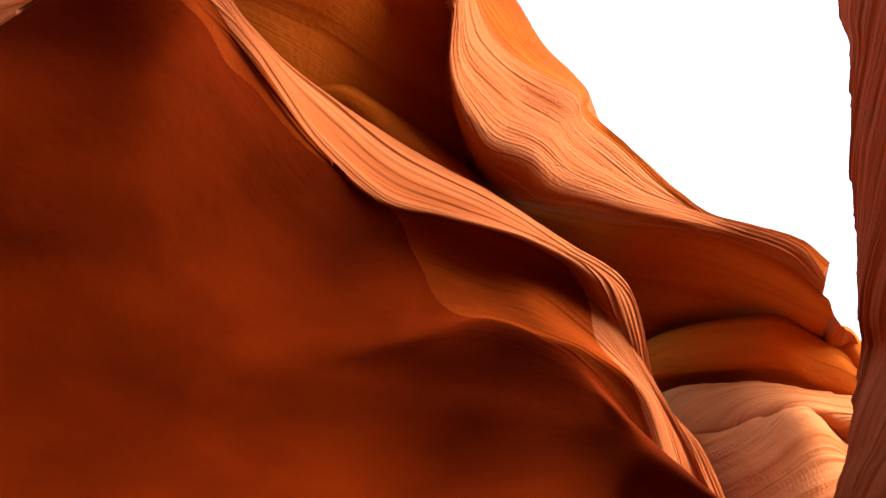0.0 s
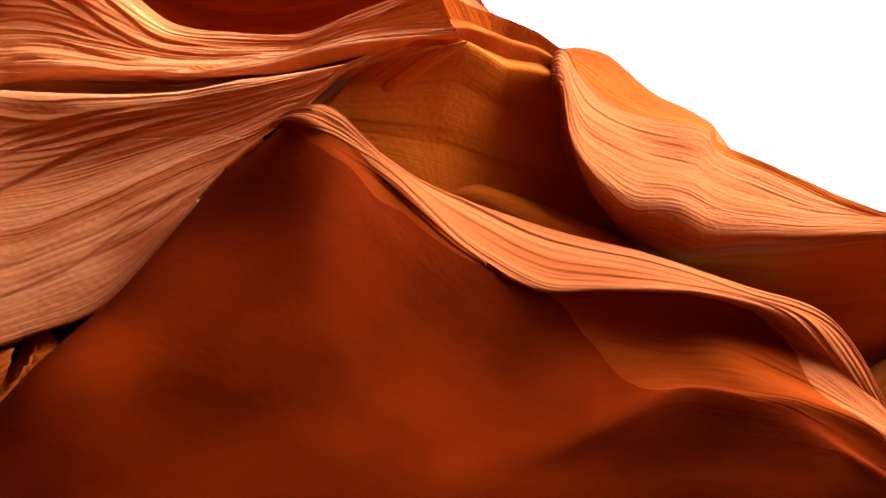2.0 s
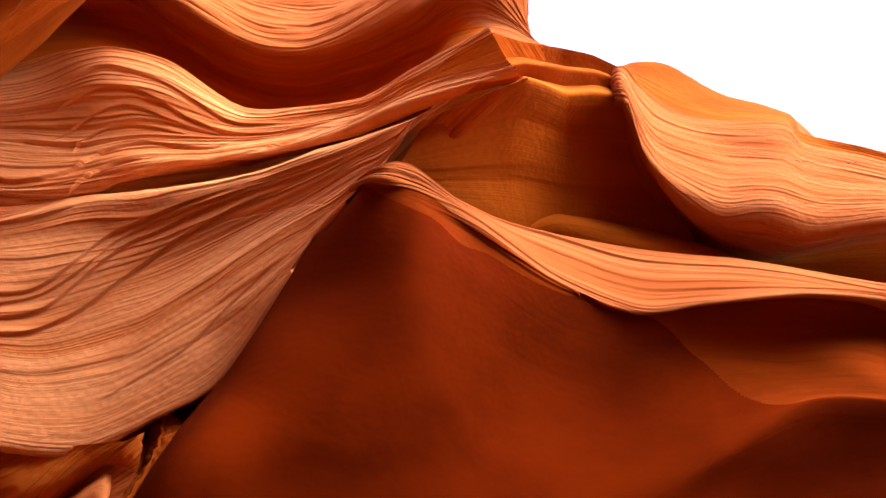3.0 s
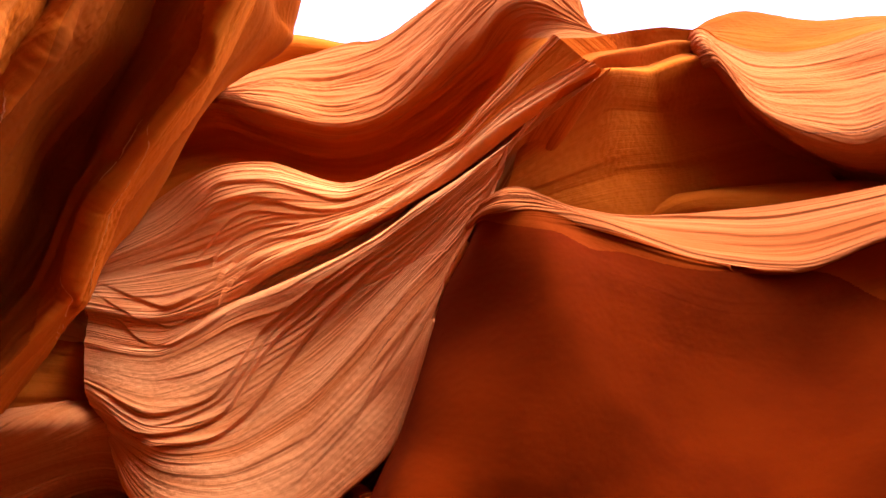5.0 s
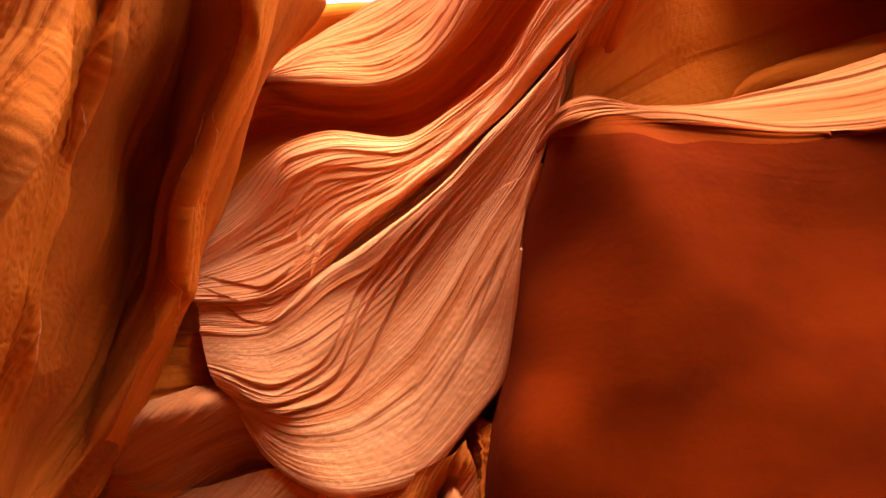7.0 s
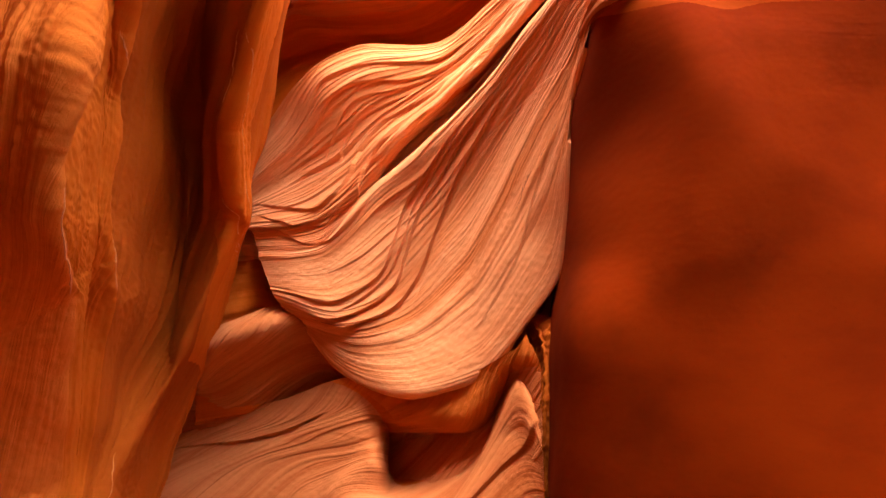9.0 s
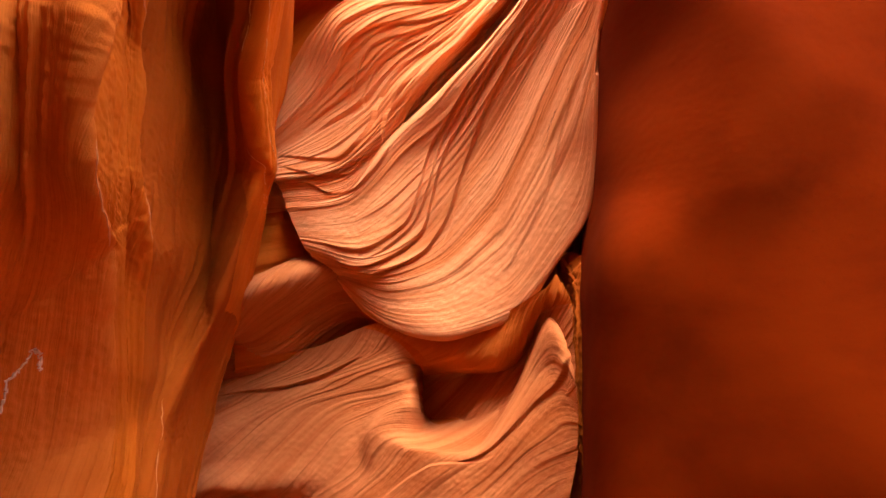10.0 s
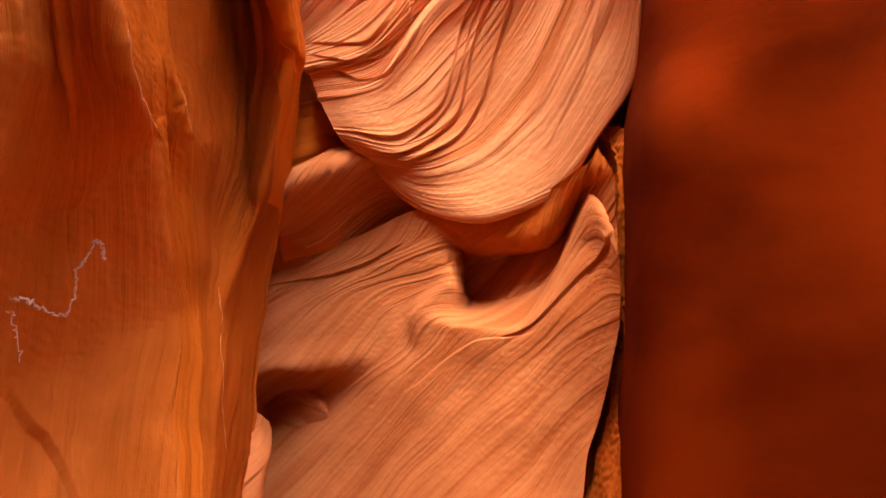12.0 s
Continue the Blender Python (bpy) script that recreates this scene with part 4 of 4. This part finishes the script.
# hollow and lower side face: the shade there is put into a deeper red
tagged(rock_face("wall_left", left, BROWN, 460, 460, 3.0, ((4, 0.03), (11, 0.02), (29, 0.011)), 0.09, 3, bend=0.22, rough=0.01, skew=0.12,
                 parts=(("near_fold", 3.12, WEATHERED_AND_SHADED, "pitted brown outer fold"), ("middle_fold", 4.9, BROWN, "smooth orange middle fold"), ("hollow", (7.8, 7.8, 7.8, 7.8, 8.4, 11.0, 11.0, 11.0), RED, "red hollow and side face, shade in its colour"), ("drapery", 99, BROWN, "thin standing rib")), ledges=LEFT_LEDGES),
       "brown orange sandstone wall with upright folds", "rock wall", kind="structure")
# the overhang's unlit look is put into its deep red
tagged(rock_face("rock_overhang", overhang, RED, 240, 240, 2.0, ((3, 0.03), (9, 0.012)), 0.06, 4), "brown sandstone overhang leaning over the slot", "rock")
# steps get a deeper red to hold down the light on their tops
tagged(rock_face("stepped_crest", panel, WARM, 260, 320, 0.8, ((3, 0.012), (8, 0.006)), 0.04, 5, bend=0.2,
                 parts=(("upper_step", 1.6, RED, ""), ("middle_step", 3.6, RED, ""), ("panel", 99, WARM, "tall smooth orange panel"))), "smooth orange sandstone face below a stepped crest", "rock")
# sky light, bounce and facet shadow are put into the three parts' colours
tagged(rock_face("rock_slope", slope, SALMON, 420, 520, 1.2, ((3, 0.012), (8, 0.014), (19, 0.012), (43, 0.007)), 0.06, 6, vary=(0.6, 0.9, 1.2, 1, 0.6, 0.3, 0.3, 0.3),
                 parts=(("back_facet", 1.0, RED, "orange facet along the skyline"), ("striped_slope", 4.3, SALMON, "pale striped upper slope"), ("hollow", 99, WARM, "smooth orange hollow"))),
       "pale striped sandstone slope above an orange hollow", "rock")
tagged(rock_face("rock_slab", slab, BROWN, 160, 120, 0.4, ((6, 0.015), (15, 0.008)), 0.03, 7), "small pale sandstone slab behind the dark wall", "rock")
# the lit bowl and the shadowed hollow are also told apart by colour
tagged(rock_face("wall_upper", amphi, SALMON, 320, 400, 1.6, ((2.5, 0.03), (8, 0.025), (19, 0.018), (38, 0.008)), 0.08, 8, vary=(1, 1.2, 1.2, 0.6, 0.3, 0.3, 0.3),
                 parts=(("bowl", (3.2, 3.2, 3.2, 3.2, 3.2, 3.2, 3.2, 4.2, 6.0), SALMON, "pale ribbed bowl"), ("hollow", 99, WARM, "smooth orange hollow"))), "curved pale sandstone wall with a shadowed hollow below", "rock wall", kind="structure")
tagged(rock_face("wall_far", farwall, WARM, 120, 120, 1.5, seed=9), "sunlit orange sandstone wall high above", "rock wall", kind="structure")
tagged(rock_face("rock_mound", mound, WARM, 240, 200, 0.8, ((3, 0.03), (9, 0.012)), 0.06, 10), "rounded orange sandstone mound", "rock")
tagged(rock_face("rock_mound", farmound, WARM, 160, 120, 0.8, ((3, 0.03), (9, 0.012)), 0.06, 11), "far orange sandstone mound in the slot", "rock")
tagged(rock_face("rock_apron", apron, TAN, 280, 280, 0.6, ((4, 0.03), (11, 0.018), (26, 0.01)), 0.05, 12, skew=0.5), "pale grooved sandstone apron low in the slot", "rock")
tagged(rock_face("wall_right", right, SALMON, 320, 240, 0.8, ((5, 0.02), (14, 0.014), (33, 0.007)), 0.05, 13, skew=0.6), "pale sandstone wall with slanting grooves", "rock wall", kind="structure")
tagged(rock_face("rock_block", block, TAN, 240, 240, 0.9, ((4, 0.02), (11, 0.014), (26, 0.01)), 0.04, 14, skew=0.45), "pale sandstone block below the wavy fin", "rock")
tagged(rock_face("rock_rib", notch, WARM, 120, 120, 0.6, ((4, 0.02), (11, 0.012)), 0.03, 15), "small orange sandstone rib in the gap", "rock")
tagged(rock_face("rock_rib", rib, TAN, 160, 100, 0.3, ((6, 0.02), (15, 0.012)), 0.05, 19, skew=0.8), "narrow pale sandstone rib beside the brown wall", "rock")
# the light on the tip is put into its paler colour
tagged(rock_face("rock_nook", nook, WARM, 120, 140, 0.3, ((5, 0.02), (13, 0.01)), 0.04, 20, parts=(("tip", 1.5, PALE, "pale tip with light in its colour"), ("facet", 99, WARM, ""))), "orange sandstone facet with a pale tip in the gap", "rock")
# shade under the fin is put into the brow's and hollow's browner colours
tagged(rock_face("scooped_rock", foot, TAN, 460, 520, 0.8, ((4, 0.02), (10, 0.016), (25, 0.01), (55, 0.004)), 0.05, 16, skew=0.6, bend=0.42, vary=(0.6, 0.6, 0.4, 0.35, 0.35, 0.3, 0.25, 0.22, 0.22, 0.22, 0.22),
                 parts=(("brow", (-1, -1, -1, -1, 0.2, 1.3, 1.3, 1.3, 1.3), WEATHERED_AND_SHADED, "banded brow under the fin, shade in its colour"), ("hollow", (-1, -1, -1, -1, 0.3, 2.9, 2.9, 2.6, 1.4), BROWN, "scooped hollow with shade in its colour"), ("skirt", 99, TAN, "pale sweeping skirt")), ledges=FOOT_LEDGES),
       "pale sandstone rock with a scooped hollow with shade in its colour", "rock")
tagged(rock_face("crumbled_edge", sliver, RED, 400, 200, 0.3, ((4, 0.03), (11, 0.02)), 0.22, 17, rough=0.02), "crumbled dark brown sandstone edge beside the dark wall", "rock")


# ---- seams, veins and flakes ----
def plain(name, low, high, rough=0.9):
    m = bpy.data.materials.new(name)
    m.use_nodes = True
    n, link = m.node_tree.nodes, m.node_tree.links.new
    place, tex, r = n.new("ShaderNodeTexCoord"), n.new("ShaderNodeTexNoise"), n.new("ShaderNodeMix")
    tex.inputs["Scale"].default_value, tex.inputs["Detail"].default_value = 30.0, 6.0
    r.data_type = "RGBA"
    r.inputs["A"].default_value, r.inputs["B"].default_value = (*low, 1), (*high, 1)
    link(place.outputs["Object"], tex.inputs["Vector"])
    link(tex.outputs["Fac"], r.inputs["Factor"])
    link(r.outputs["Result"], n["Principled BSDF"].inputs["Base Color"])
    n["Principled BSDF"].inputs["Roughness"].default_value = rough
    return m


CALCITE = plain("white_calcite", (0.5, 0.36, 0.26), (0.75, 0.62, 0.5))
# dark strips on the surface stand in for the shade inside cracks
CRACK_SHADE = plain("dark_crack_shade", (0.07, 0.022, 0.008), (0.16, 0.055, 0.02))


def on_front(name, r, c):
    g, n = FRONT[name]
    i, k = min(g.shape[0] - 1, max(0, round(r * (g.shape[0] - 1)))), min(g.shape[1] - 1, max(0, round(c * (g.shape[1] - 1))))
    return g[i, k], n[i, k]


def thread(title, rock_name, owner, way, width, material, label="", seed=0, proud=0.6, shake=0.0016):
    """A thin uneven seam that lies in the front of a rock, along (across, along) shares of it."""
    rng = random.Random(seed)
    steps = glide(np.array(way), 10 * len(way), 0.4)
    steps[1:-1] += np.array([[rng.uniform(-1, 1), rng.uniform(-1, 1)] for _ in steps[1:-1]]) * shake
    bm = bmesh.new()
    last = None
    base = np.array(owner.location)
    for k, (r, c) in enumerate(steps):
        p, n = on_front(rock_name, r, c)
        q, _ = on_front(rock_name, *steps[min(k + 1, len(steps) - 1)])
        o, _ = on_front(rock_name, *steps[max(k - 1, 0)])
        side = np.cross(n, q - o)
        side /= np.linalg.norm(side) + 1e-9
        w = width * min(1, 0.25 + 0.25 * min(k, len(steps) - 1 - k)) * rng.uniform(0.5, 1.2)
        ring = [bm.verts.new(p - base + side * a * w + n * h) for a, h in ((-1, -0.004), (-0.4, w * proud), (0.5, w * proud * 0.8), (1, -0.004))]
        if last:
            for a in range(3):
                bm.faces.new((last[a], last[a + 1], ring[a + 1], ring[a]))
        last = ring
    bmesh.ops.recalc_face_normals(bm, faces=bm.faces)
    mesh = bpy.data.meshes.new(title)
    bm.to_mesh(mesh)
    bm.free()
    mesh.materials.append(material)
    ob = tagged(new(title, mesh), label)
    ob.parent = owner
    return ob


def flake(rock_name, owner, r, c, size, lean, material, seed):
    """A small broken chip that stands off an edge."""
    rng = random.Random(seed)
    p, n = on_front(rock_name, r, c)
    q, _ = on_front(rock_name, r, min(1, c + 0.03))
    along = (q - p) / (np.linalg.norm(q - p) + 1e-9)
    out = np.cross(n, along)
    bm = bmesh.new()
    ring = []
    for k in range(7):
        a = k / 6
        w = size * 0.22 * (1 - a) ** 0.7 * rng.uniform(0.7, 1.2) + 0.001
        mid = p - np.array(owner.location) + out * (size * a * lean - 0.02) + along * size * (a - 0.3) * 0.9 + n * size * 0.15 * a * a
        loop = [bm.verts.new(mid + along * w * x + n * w * 0.4 * y) for x, y in ((-1, 0), (0, 1), (1, 0), (0, -1))]
        if ring:
            for i in range(4):
                bm.faces.new((ring[i], ring[(i + 1) % 4], loop[(i + 1) % 4], loop[i]))
        ring = loop
    bm.faces.new(ring)
    bmesh.ops.recalc_face_normals(bm, faces=bm.faces)
    mesh = bpy.data.meshes.new("flake")
    bm.to_mesh(mesh)
    bm.free()
    mesh.materials.append(material)
    ob = new("flake", mesh)
    ob.parent = owner


LEFT, FIN, SLOPE = (bpy.data.objects[k] for k in ("wall_left", "sandstone_fin", "rock_slope"))
thread("mineral_vein", "wall_left", LEFT, ((0.148, 0.639), (0.16, 0.647), (0.168, 0.657), (0.182, 0.663), (0.19, 0.657), (0.206, 0.645), (0.21, 0.633), (0.222, 0.631), (0.23, 0.625), (0.236, 0.621), (0.238, 0.631), (0.238, 0.639)), 0.009, CALCITE, "jagged white mineral vein", 1)
thread("mineral_vein", "wall_left", LEFT, ((0.148, 0.649), (0.15, 0.671), (0.15, 0.695)), 0.004, CALCITE, "jagged white mineral vein", 2)
LIP = plain("worn_pale_edge", (0.5, 0.175, 0.045), (0.58, 0.225, 0.07))
EDGES = (
    (((0.321, 0.226), (0.327, 0.265), (0.325, 0.315), (0.309, 0.365), (0.299, 0.405), (0.298, 0.45), (0.3, 0.5), (0.3, 0.55)), 0.012),
    (((0.475, 0.212), (0.487, 0.257), (0.492, 0.327), (0.483, 0.383), (0.48, 0.435), (0.477, 0.49), (0.49, 0.54)), 0.01),
    (((0.768, 0.675), (0.788, 0.705), (0.79, 0.737), (0.816, 0.756), (0.838, 0.774)), 0.006),
    (((0.778, 0.204), (0.782, 0.242), (0.786, 0.315), (0.79, 0.383), (0.844, 0.45), (0.95, 0.477)), 0.011),
    (((0.802, 0.202), (0.83, 0.24), (0.84, 0.313), (0.84, 0.383), (0.9, 0.453), (0.97, 0.478)), 0.008),
)
for k, (way, width) in enumerate(EDGES):
    thread("worn_edge", "wall_left", LEFT, way, width * 0.8, LIP, "pale worn edge of a fold", 30 + k, 0.25, 0.0002)
for k, way in enumerate((((0.834, 0.579), (0.835, 0.549), (0.838, 0.535), (0.84, 0.519)), ((0.838, 0.693), (0.838, 0.653), (0.838, 0.613)),
                         ((0.772, 0.038), (0.772, 0.108), (0.776, 0.166), (0.776, 0.21)), ((0.655, 0.433), (0.668, 0.409), (0.677, 0.367), (0.687, 0.327)))):
    thread("crack", "sandstone_fin", FIN, way, 0.0035, CRACK_SHADE, "thin dark crack", 10 + k, 0.2)
for k, way in enumerate((((0.469, 0.267), (0.439, 0.331), (0.423, 0.411), (0.415, 0.471), (0.377, 0.547)), ((0.295, 0.431), (0.246, 0.545), (0.204, 0.615), (0.152, 0.667)))):
    thread("crack", "rock_slope", SLOPE, way, 0.006, CRACK_SHADE, "long dark crack", 20 + k, 0.2)
for k, (r, c, size, lean) in enumerate(((0.985, 0.68, 0.03, 1.0), (0.99, 0.60, 0.04, 0.8), (0.985, 0.50, 0.09, 0.5), (0.99, 0.47, 0.07, 0.6), (0.985, 0.36, 0.04, 0.7), (0.99, 0.30, 0.04, 0.4))):
    flake("sandstone_fin", FIN, r, c, size, lean, PALE, 40 + k)
